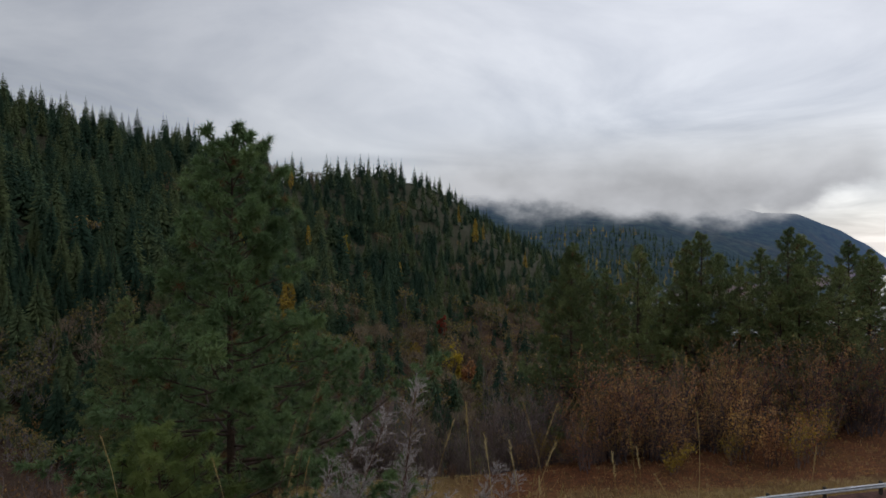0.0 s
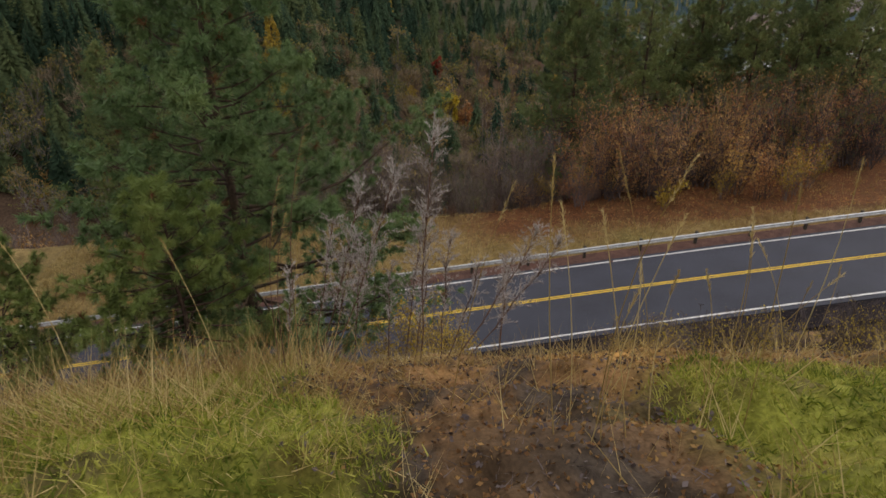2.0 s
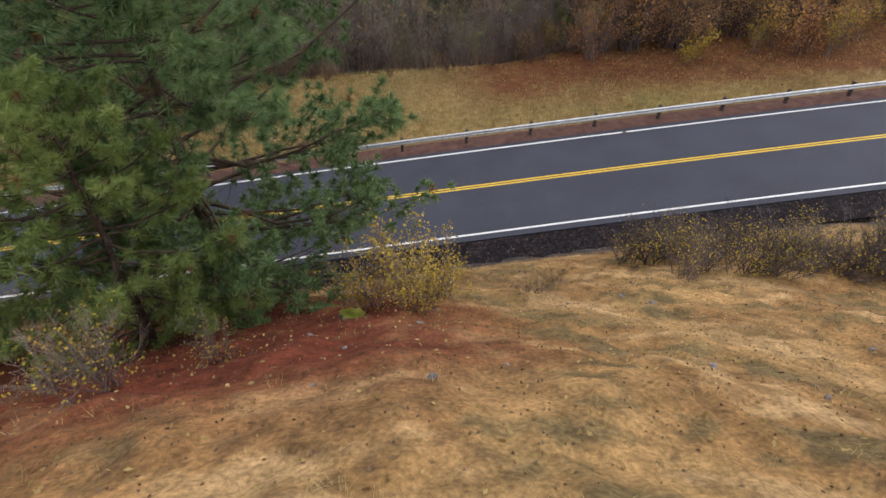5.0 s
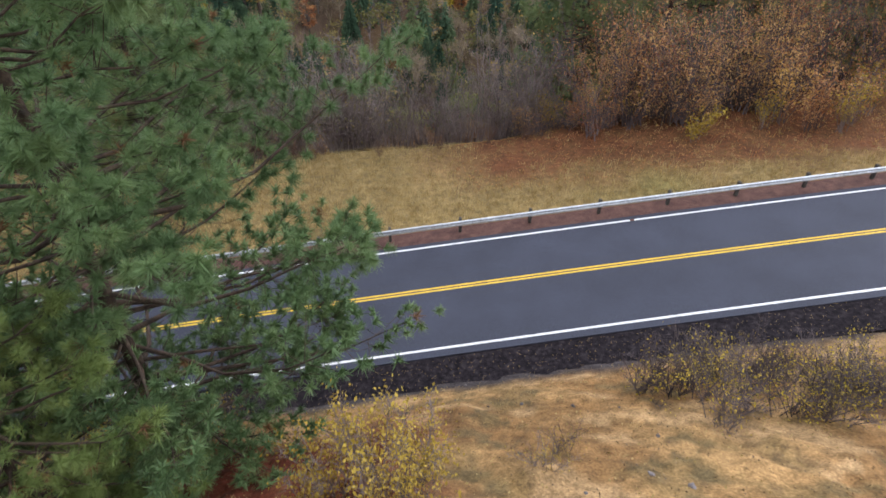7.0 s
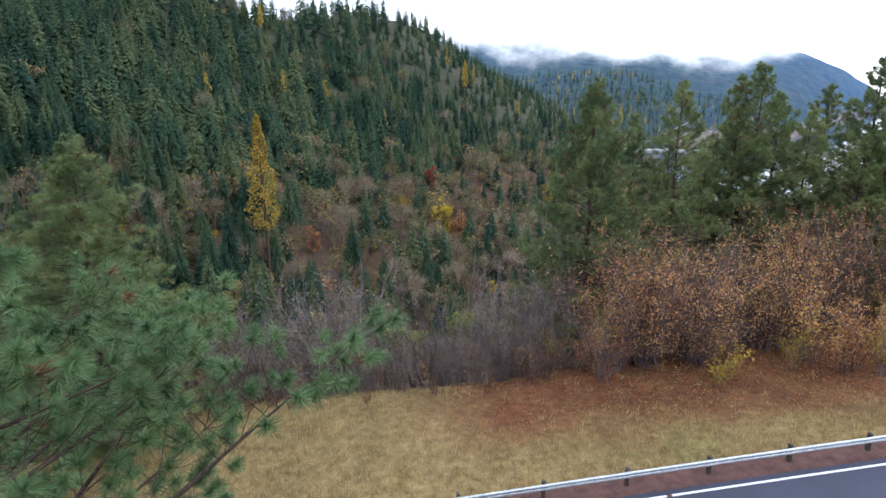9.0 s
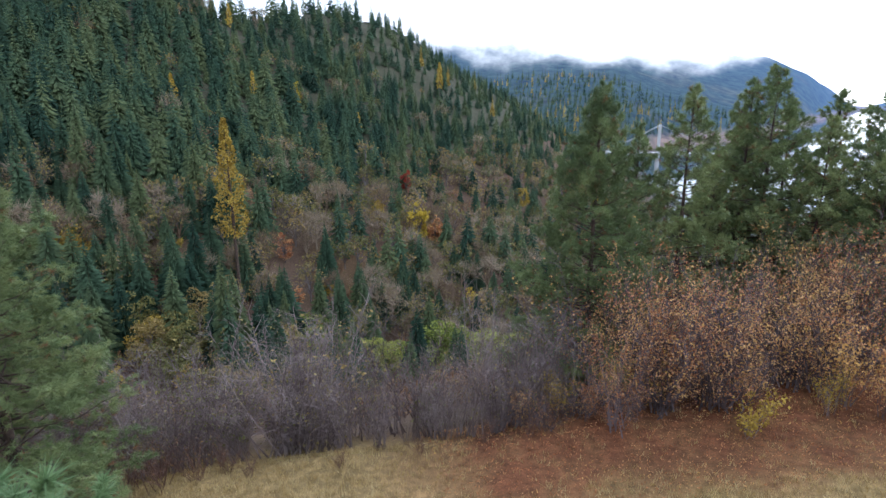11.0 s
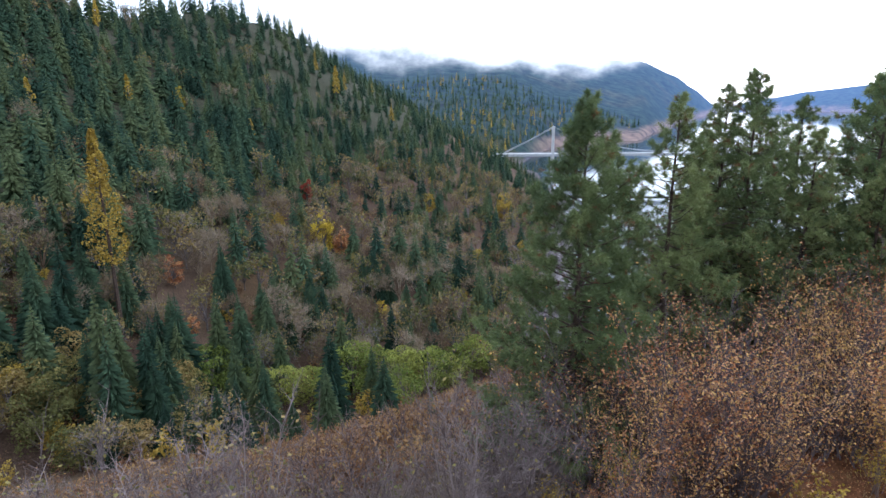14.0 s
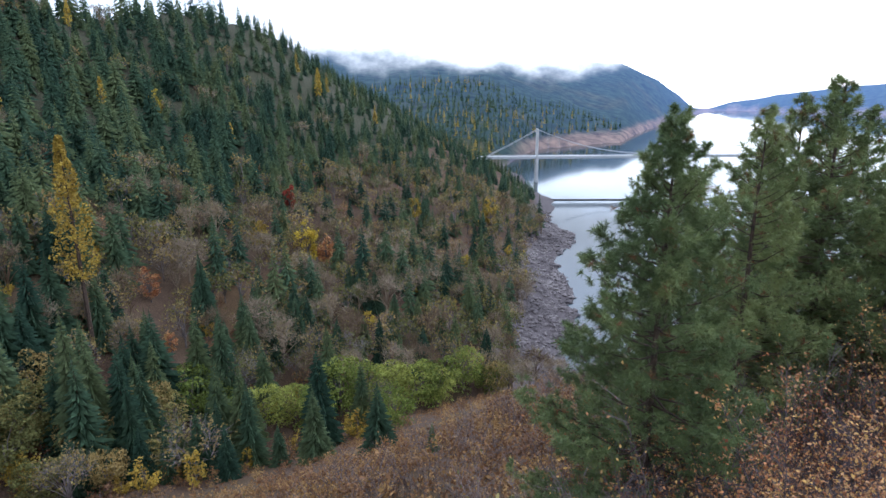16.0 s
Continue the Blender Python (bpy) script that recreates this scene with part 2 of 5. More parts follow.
def vnoise(x, y, s=0):
    xi, yi = np.floor(x), np.floor(y)
    fx, fy = x - xi, y - yi
    fx, fy = fx * fx * (3 - 2 * fx), fy * fy * (3 - 2 * fy)
    a, b = hash01(xi, yi, s), hash01(xi + 1, yi, s)
    c, d = hash01(xi, yi + 1, s), hash01(xi + 1, yi + 1, s)
    return (a + (b - a) * fx) * (1 - fy) + (c + (d - c) * fx) * fy

def fbm(x, y, s=0, n=4):
    out, amp, tot = 0.0, 1.0, 0.0
    for k in range(n):
        out = out + amp * vnoise(x * 2 ** k, y * 2 ** k, s + k)
        tot += amp; amp *= 0.5
    return out / tot - 0.5

def sstep(a, b, x):
    t = np.clip((x - a) / (b - a), 0, 1)
    return t * t * (3 - 2 * t)

LAKE = -90.0
def road_y(x):
    return 33.8 - 0.00035 * np.clip(x - 2, -200, 200) ** 2 * np.where(x > 2, 1.0, 0.15)
def road_z(x):
    return -1.25 + 10 * np.tanh(0.009 * x)
def near_lawn(x, y):
    """Slope from the meadow's lip down to the gully."""
    lip = 51.0 + 3 * fbm(x / 9, y * 0, 3, 2) + np.clip(x - 12, 0, 60) * 0.12
    flat = sstep(39.5, 47, y)
    base = (road_z(np.clip(x, -60, 70)) - 0.45) * (1 - flat) + (-1.3 + 0.045 * np.clip(x, -30, 60)) * flat - 0.02 * np.clip(y - 39, 0, 14)
    d = np.clip(y - lip, 0, 160)
    return base - 0.47 * d - 0.0008 * d * d + 1.5 * sstep(60, 90, y) * fbm(x / 25, y / 25, 5)
def hill(x, y):
    X, Y = x / 100, (y - 300) / 100
    z = -27 - 46.5 * X + 27.5 * Y + 4.56 * X * X - 4.51 * X * Y - 0.21 * Y * Y
    r, az = np.hypot(x, y), np.degrees(np.arctan2(x, y))
    z = z + 40 * np.exp(-(((x - 15) / 140) ** 2 + ((y - 640) / 170) ** 2)) + 20 * np.exp(-(((x - 190) / 90) ** 2 + ((y - 800) / 150) ** 2)) - 34 * sstep(-12, -34, az) * sstep(250, 420, r)
    ridge = np.interp(az, [-60, -10, 1, 8, 14, 22], [430, 470, 610, 770, 900, 1000])
    z = z - 0.9 * np.maximum(r - ridge, 0) - 0.002 * np.maximum(r - ridge + 60, 0) ** 2
    z = z + 14 * fbm(x / 60, y / 60, 11) + 4 * fbm(x / 17, y / 17, 12)
    return np.where(az > 75, -200, np.minimum(z, 150))
def mountain(x, y):
    dx, dy = x - 2, y - 40
    r, az = np.hypot(dx, dy), np.degrees(np.arctan2(dx, dy))
    shore = np.interp(az, [-40, 5, 20, 24.3, 26.5, 29, 33, 37, 40, 42.6, 44, 47, 51, 60, 80], [900, 900, 700, 745, 960, 1230, 1340, 1450, 2200, 3300, 4300, 4500, 4000, 3600, 2500])
    shore = shore * (1 + 0.06 * fbm(az / 3, r * 0, 21))
    top = np.interp(az, [-40, 14, 22, 30, 34, 36.5, 39.6, 41.5, 42.8, 44, 46, 49, 52, 55, 58, 70], [300, 300, 290, 250, 182, 178, 100, 8, -80, -90, -40, 10, 40, 70, 90, 140])
    crest = np.interp(az, [0, 36, 40, 43, 47, 60], [3400, 3400, 3500, 3700, 4750, 4700])
    f = sstep(0, 1, (r - shore) / np.maximum(crest - shore, 150))
    bank = np.clip((r - shore) / 60, -1, 1) * 10
    z = LAKE + bank + (top - LAKE) * f * 0.97 + 34 * sstep(30, 330, r - shore) * sstep(38, 30, az) * (1 - f)
    z = z + np.where(r > shore, (30 * fbm(x / 300, y / 300, 31) + 10 * fbm(x / 70, y / 70, 32)) * sstep(0, 300, r - shore), 0)
    return np.where(r > shore, z, LAKE - 12)
def knoll_bank(x, y):
    """Cut bank from the ditch up to the mossy knoll."""
    s = road_y(x) - 5.3 - y
    k = np.interp(x, [-60, -12, 1, 6, 10, 18, 30, 60], [0.55, 0.75, 0.82, 0.72, 0.64, 0.44, 0.40, 0.4])
    z = road_z(x) - 0.12 + k * np.maximum(s - 0.5, 0)
    z = z + sstep(0, 0.7, s) * (0.09 + 0.22 * fbm(x / 1.1, y / 0.8, 48))
    z = z + sstep(1, 5, s) * (0.9 * fbm(x / 3.5, y / 3.5, 41) + 0.55 * np.abs(fbm(x / 2.2 + 0.3 * y, y / 1.1, 45)) + 0.35 * fbm(x / 0.9, y / 0.9, 42) + 0.12 * fbm(x / 0.35, y / 0.35, 46))
    # the knoll's rounded top
    yy = np.minimum(y, 8.5)
    cap = 16.55 - 0.33 * np.maximum(yy - 3.6, 0) - 0.055 * np.maximum(yy - 5.2, 0) ** 2 - 0.64 * np.maximum(y - 8.5, 0) - 0.08 * np.maximum(np.abs(x - 0.5) - 3, 0) + 0.30 * fbm(x / 0.7, y / 0.7, 43) + 0.22 * fbm(x / 0.24, y / 0.24, 44) + 0.06 * fbm(x / 0.08, y / 0.08, 47)
    h = np.clip(0.5 + 0.5 * (z - cap) / 0.8, 0, 1)
    return z + (cap - z) * h - 0.8 * h * (1 - h)
def height(x, y):
    x, y = np.asarray(x, float), np.asarray(y, float)
    off = y - road_y(x)
    lawn = near_lawn(x, y)
    hl = hill(x, y)
    far = np.maximum(lawn, hl) + 6 * np.exp(-((lawn - hl) / 14) ** 2) * 0.5
    far = np.maximum(far, mountain(x, y))
    far = np.maximum(far, LAKE - 14)
    bed = road_z(x) - 0.16
    z = np.where(off < -5.3, knoll_bank(x, y), np.where(off < 5.2, bed, 0))
    blend = sstep(4.7, 6.2, off)
    return np.where(off < 4.7, z, bed * (1 - blend) + far * blend)

class Geo:
    """Gathers triangles."""
    def __init__(self):
        self.v, self.f, self.t, self.n = [], [], [], 0
    def add(self, v, f, tint=None):
        v, f = np.asarray(v, float).reshape(-1, 3), np.asarray(f, int).reshape(-1, 3)
        self.v.append(v); self.f.append(f + self.n); self.n += len(v)
        self.t.append(np.full(len(v), tint if tint is not None else 0.0))
    def tube(self, pts, radii, sides=6, tint=None):
        pts = np.asarray(pts, float)
        d = np.gradient(pts, axis=0)
        d /= np.linalg.norm(d, axis=1)[:, None] + 1e-9
        ref = np.where(np.abs(d[:, 2:3]) > 0.9, [[1.0, 0, 0]], [[0, 0, 1.0]])
        u = np.cross(d, ref); u /= np.linalg.norm(u, axis=1)[:, None] + 1e-9
        w = np.cross(d, u)
        a = np.arange(sides) * 2 * np.pi / sides
        ring = pts[:, None] + np.asarray(radii)[:, None, None] * (np.cos(a)[None, :, None] * u[:, None] + np.sin(a)[None, :, None] * w[:, None])
        f = []
        for i in range(len(pts) - 1):
            for j in range(sides):
                p, q = i * sides + j, i * sides + (j + 1) % sides
                f += [(p, q, q + sides), (p, q + sides, p + sides)]
        self.add(ring.reshape(-1, 3), f, tint)
    def blades(self, base, way, length, width, rng, tint=None):
        """Thin triangles: one for each row of base/way."""
        base, way = np.asarray(base, float), np.asarray(way, float)
        side = np.cross(way, rng.normal(size=way.shape)); side /= np.linalg.norm(side, axis=1)[:, None] + 1e-9
        L, W = np.broadcast_to(length, len(base))[:, None], np.broadcast_to(width, len(base))[:, None]
        v = np.stack([base - side * W / 2, base + side * W / 2, base + way * L], 1)
        self.add(v.reshape(-1, 3), np.arange(3 * len(base)).reshape(-1, 3), tint)
    def leaves(self, at, size, rng, tint=None):
        """Small lozenge leaves, each of two triangles, at random tilts."""
        at = np.asarray(at, float)
        a = rng.normal(size=at.shape); a /= np.linalg.norm(a, axis=1)[:, None]
        b = np.cross(a, rng.normal(size=at.shape)); b /= np.linalg.norm(b, axis=1)[:, None]
        s = np.broadcast_to(size, len(at))[:, None]
        v = np.stack([at - a * s, at - b * s * 0.6, at + a * s, at + b * s * 0.6], 1)
        k = np.arange(len(at))[:, None] * 4
        self.add(v.reshape(-1, 3), np.concatenate([k + [0, 1, 2], k + [0, 2, 3]]), tint)
    def arrays(self):
        return np.concatenate(self.v), np.concatenate(self.f), np.concatenate(self.t)
    def mesh(self, name, material, smooth=False):
        v, f, t = self.arrays()
        return mesh_np(name, v, f, material, t if np.any(t) else None, smooth)

def mesh_np(name, v, f, material, tint=None, smooth=False):
    me = bpy.data.meshes.new(name)
    me.vertices.add(len(v)); me.vertices.foreach_set("co", np.ascontiguousarray(v, np.float32).ravel())
    f = np.asarray(f, np.int32)
    me.loops.add(f.size); me.loops.foreach_set("vertex_index", f.ravel())
    me.polygons.add(len(f)); me.polygons.foreach_set("loop_start", np.arange(0, f.size, f.shape[1], dtype=np.int32))
    me.polygons.foreach_set("use_smooth", np.full(len(f), smooth))
    if tint is not None:
        me.attributes.new("tint", "FLOAT", "POINT").data.foreach_set("value", np.asarray(tint, np.float32))
    me.materials.append(material)
    me.update(calc_edges=True)
    return me

def thing(name, label, category, group="", kind=""):
    return tagged(new(name), label, category, group, kind)

def attach(name, me, parent, label=""):
    ob = new(name, me)
    ob.parent = parent
    return tagged(ob, label)

def part(name, bm, material, parent, label=""):
    me = bpy.data.meshes.new(name)
    bm.to_mesh(me); bm.free()
    me.materials.append(material)
    return attach(name, me, parent, label)

def box_bm(sx, sy, sz, at=(0, 0, 0), bevel=0.0):
    bm = bmesh.new()
    bmesh.ops.create_cube(bm, size=1)
    bmesh.ops.scale(bm, vec=(sx, sy, sz), verts=bm.verts)
    bmesh.ops.translate(bm, vec=at, verts=bm.verts)
    if bevel:
        bmesh.ops.bevel(bm, geom=bm.edges[:], offset=bevel, segments=2, affect="EDGES")
    return bm

def unit(rng, n):
    d = rng.normal(size=(n, 3))
    return d / np.linalg.norm(d, axis=1)[:, None]

def mossiness(x, y):
    half = np.interp(y, [4, 5.5, 8.5, 10], [0.45, 0.6, 1.25, 2.6])
    m = sstep(-0.35, 0.25, np.abs(x - 0.85 + 0.1 * (y - 6)) - half + 0.9 * fbm(x / 0.7, y / 0.7, 62) + 0.6 * fbm(x / 0.25, y / 0.25, 68))
    return m * (1 - 0.8 * sstep(1.0, 1.7, x) * sstep(6.5, 7.1, y + 0.8 * fbm(x / 0.5, y / 0.5, 69)))
def litter_zone(x, y):
    """Meadow under the autumn trees, red-brown with fallen leaves."""
    n = fbm(x / 3, y / 3, 61)
    return sstep(42.8, 48.2, y + 4 * n + 0.13 * np.clip(x, -12, 34)) * sstep(1, 10, x + 4 * n)
# ---------- ground: one sheet to the horizon ----------
def build_ground():
    az = np.radians(np.concatenate([np.arange(-180, -60, 4.0), np.arange(-60, 70, 0.3), np.arange(70, 180, 4.0)]))
    rad = np.concatenate([[0.0], 0.3 * 1.0165 ** np.arange(0, 320), 0.3 * 1.0165 ** 320 * 1.03 ** np.arange(0, 160)])
    rad = rad[rad < 4950]
    A, R = np.meshgrid(az, rad)
    x, y = 0.5 + R * np.sin(A), 3.2 + R * np.cos(A)
    z = height(x, y)
    ny, nx = x.shape
    i = np.arange(ny - 1)[:, None] * nx
    j = np.arange(nx)[None, :]
    jn = (j + 1) % nx
    f = np.stack([i + j, i + nx + j, i + nx + jn, i + jn], -1).reshape(-1, 4)
    v = np.stack([x, y, z], -1).reshape(-1, 3)
    # cover colours by kind of ground
    X, Y, Z = v.T
    off = Y - road_y(X)
    col = np.zeros((len(X), 4)); col[:, 3] = 1
    def lay(mask, c):
        m = np.clip(mask, 0, 1)[:, None]
        col[:, :3] = col[:, :3] * (1 - m) + np.array(c) * m
    n1, n2, n3 = fbm(X / 3, Y / 3, 61), fbm(X / 1.1, Y / 1.1, 62), fbm(X / 0.35, Y / 0.35, 63)
    n4, n5 = fbm(X / 40, Y / 40, 64), fbm(X / 9, Y / 9, 65)
    col[:, :3] = (0.055, 0.045, 0.025)
    # bank: tan soil, red soil, thin dry grass
    bank = off < -4.4
    lay(bank * 1.0, (0.235, 0.130, 0.053))
    lay(bank * sstep(-0.12, 0.18, n1), (0.32, 0.192, 0.082))
    lay(bank * sstep(0.02, 0.2, n2 + n1 * 0.6) * 0.6, (0.17, 0.115, 0.048))
    lay(bank * sstep(0.1, 0.25, n3 + 0.5 * n2) * 0.5, (0.09, 0.058, 0.034))
    red = sstep(4.5, 0.5, X + 3 * n1) * sstep(26, 22, Y + 4 * n2) * sstep(11, 15, Y)
    lay(bank * red, (0.118, 0.031, 0.017))
    lay(bank * red * sstep(0.1, 0.25, n2) * 0.5, (0.22, 0.11, 0.05))
    n6 = fbm(X / 1.7 + 0.4 * Y, Y / 0.9, 67)
    lay(bank * (1 - red) * sstep(0.06, 0.2, n6), (0.37, 0.235, 0.115))
    lay(bank * (1 - red) * sstep(0.10, 0.22, -n6 + 0.4 * n3) * 0.75, (0.115, 0.088, 0.042))
    edge = np.interp(X, [-1, 0.5, 1.5, 2.2, 3.5, 6], [10.4, 9.6, 8.6, 7.5, 7.2, 6.8])
    knoll = bank * sstep(0.5, -0.4, Y - edge + 1.2 * n2)
    lay(knoll, (0.165, 0.092, 0.043))
    moss = mossiness(X, Y)
    lay(knoll * moss, (0.165, 0.172, 0.032))
    lay(knoll * moss * sstep(0.0, 0.2, n3), (0.10, 0.085, 0.03))
    lay(knoll * (1 - moss) * sstep(-0.05, 0.15, n2), (0.24, 0.135, 0.055))
    lay(knoll * (1 - moss) * sstep(0.0, 0.2, n3), (0.06, 0.045, 0.035))
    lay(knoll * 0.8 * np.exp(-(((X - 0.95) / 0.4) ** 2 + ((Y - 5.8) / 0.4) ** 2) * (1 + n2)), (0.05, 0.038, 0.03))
    lay(knoll * np.exp(-(((X - 1.75) / 0.4) ** 2 + ((Y - 7.4) / 0.6) ** 2) * (1 + n2)), (0.34, 0.19, 0.06))
    lay(bank * sstep(-7.0, -5.9, off + 0.9 * n2), (0.05, 0.042, 0.042))
    # meadow
    mead = (off > 4.4) & (Y < 75)
    lay(mead * 1.0, (0.22, 0.155, 0.066))
    lay(mead * sstep(-0.02, 0.25, n5), (0.17, 0.135, 0.05))
    lay(mead * sstep(6.2, 5.0, off + 0.4 * n2), (0.13, 0.065, 0.05))
    lay(mead * litter_zone(X, Y) * (0.95 + 0.5 * n2), (0.128, 0.052, 0.024))
    # wooded slopes
    wood = (Y >= 52) & (off > 6)
    w = sstep(52, 60, Y) * (off > 6)
    lay(w, (0.085, 0.055, 0.038))
    lay(w * sstep(-0.1, 0.15, n5), (0.075, 0.05, 0.028))
    lay(w * sstep(0.05, 0.2, n4 + 0.5 * n5), (0.12, 0.075, 0.04))
    up = sstep(-40, -15, Z + 30 * n4) * sstep(150, 220, Y)
    lay(up, (0.05, 0.05, 0.03))
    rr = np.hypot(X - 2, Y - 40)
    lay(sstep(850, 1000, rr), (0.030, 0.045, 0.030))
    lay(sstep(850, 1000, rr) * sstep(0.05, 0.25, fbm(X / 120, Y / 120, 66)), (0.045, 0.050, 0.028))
    # bare drawdown shore
    shore = sstep(-79, -83, Z + 5 * n5 + 0.012 * np.clip(rr - 600, 0, 900)) * (Y > 200) * sstep(70, 110, X)
    lay(shore, (0.092, 0.078, 0.080))
    lay(sstep(-66, -78, Z + 12 * n5) * sstep(1000, 1150, rr) * sstep(25, 30, np.degrees(np.arctan2(X - 2, Y - 40))), (0.17, 0.115, 0.08))
    d_far = bpy.data.materials.new("distant_forest_haze")
    d_far.use_nodes = True
    n, l = d_far.node_tree.nodes, d_far.node_tree.links
    b = n["Principled BSDF"]
    b.inputs["Roughness"].default_value, b.inputs["Specular IOR Level"].default_value = 1.0, 0.0
    at, ge = n.new("ShaderNodeAttribute"), n.new("ShaderNodeNewGeometry")
    at.attribute_name = "cover"
    t = n.new("ShaderNodeTexNoise"); t.inputs["Scale"].default_value, t.inputs["Detail"].default_value, t.inputs["Roughness"].default_value = 0.03, 8, 0.7
    l.new(ge.outputs["Position"], t.inputs["Vector"])
    mr = n.new("ShaderNodeMapRange"); mr.inputs[1].default_value, mr.inputs[2].default_value, mr.inputs[3].default_value, mr.inputs[4].default_value = 0.35, 0.65, 0.35, 1.7
    l.new(t.outputs["Fac"], mr.inputs[0])
    mx = n.new("ShaderNodeMix"); mx.data_type, mx.blend_type = "RGBA", "MULTIPLY"; mx.inputs[0].default_value = 1
    l.new(at.outputs["Color"], mx.inputs[6]); l.new(mr.outputs[0], mx.inputs[7]); l.new(mx.outputs[2], b.inputs["Base Color"])
    # aerial haze put into the material: blue emission that rises with distance
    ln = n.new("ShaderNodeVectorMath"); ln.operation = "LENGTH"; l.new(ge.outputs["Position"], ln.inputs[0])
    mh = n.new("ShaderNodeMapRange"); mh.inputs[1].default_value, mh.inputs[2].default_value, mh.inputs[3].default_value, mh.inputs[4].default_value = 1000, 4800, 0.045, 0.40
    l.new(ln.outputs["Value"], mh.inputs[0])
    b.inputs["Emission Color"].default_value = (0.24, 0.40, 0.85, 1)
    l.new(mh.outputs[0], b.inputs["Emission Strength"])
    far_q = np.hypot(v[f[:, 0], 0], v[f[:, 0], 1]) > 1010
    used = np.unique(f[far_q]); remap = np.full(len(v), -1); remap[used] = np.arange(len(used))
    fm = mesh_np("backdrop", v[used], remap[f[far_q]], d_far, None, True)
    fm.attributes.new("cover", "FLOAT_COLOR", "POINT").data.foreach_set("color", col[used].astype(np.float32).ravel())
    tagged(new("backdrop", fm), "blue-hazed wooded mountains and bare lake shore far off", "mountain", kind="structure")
    used = np.unique(f[~far_q]); remap[:] = -1; remap[used] = np.arange(len(used))
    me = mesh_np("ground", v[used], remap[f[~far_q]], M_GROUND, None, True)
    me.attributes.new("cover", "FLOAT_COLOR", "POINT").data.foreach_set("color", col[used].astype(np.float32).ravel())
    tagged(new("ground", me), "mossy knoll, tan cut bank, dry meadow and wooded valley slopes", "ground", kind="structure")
build_ground()

# lake
def build_lake():
    xs, ys = np.linspace(40, 4600, 24), np.linspace(190, 4600, 24)
    X, Y = np.meshgrid(xs, ys)
    v = np.stack([X, Y, np.full_like(X, LAKE)], -1).reshape(-1, 3)
    i, j = np.meshgrid(np.arange(23), np.arange(23), indexing="ij")
    a = (i * 24 + j).ravel()
    me = mesh_np("water", v, np.stack([a, a + 1, a + 25, a + 24], 1), M_WATER)
    tagged(new("water", me), "calm pale reservoir water mirroring an overcast sky", "lake", kind="structure")
build_lake()

# ---------- road ----------
def ribbon(o0, o1, x0, x1, dz, step=1.0, thick=0.0):
    xs = np.arange(x0, x1 + step, step)
    rows = []
    for o, drop in ((o0, thick), (o0, 0), (o1, 0), (o1, thick)) if thick else ((o0, 0), (o1, 0)):
        rows.append(np.stack([xs, road_y(xs) + o, road_z(xs) + dz - drop], 1))
    v = np.concatenate(rows); n = len(xs)
    f = []
    for k in range(len(rows) - 1):
        a = np.arange(n - 1) + k * n
        f.append(np.stack([a, a + 1, a + 1 + n, a + n], 1))
    return v, np.concatenate(f)
def road_piece(name, o0, o1, dz, material, label, cat, x0=-95, x1=95, thick=0.0):
    v, f = ribbon(o0, o1, x0, x1, dz, 1.0, thick)
    return tagged(new(name, mesh_np(name, v, f, material)), label, cat, kind="structure")
road_piece("road", -4.15, 4.05, 0.0, M_ASPHALT, "smooth dark grey asphalt two-lane road", "road", thick=0.3)
road_piece("pavement_shoulder", -5.9, -4.152, -0.05, M_SHOULDER, "dark gravel shoulder strewn with leaves", "road shoulder", thick=0.3)
road_piece("far_shoulder", 4.052, 5.3, -0.05, M_REDGRAVEL, "reddish brown gravel shoulder under the guardrail", "road shoulder", thick=0.3)
road_piece("edge_line_near", -3.76, -3.63, 0.004, M_WHITE, "white painted edge line", "road marking")
road_piece("edge_line_far", 3.62, 3.75, 0.004, M_WHITE, "white painted edge line", "road marking")
road_piece("centre_line_a", 0.04, 0.155, 0.004, M_YELLOW, "yellow painted double centre line", "road marking")
road_piece("centre_line_b", 0.235, 0.35, 0.004, M_YELLOW, "yellow painted double centre line", "road marking")

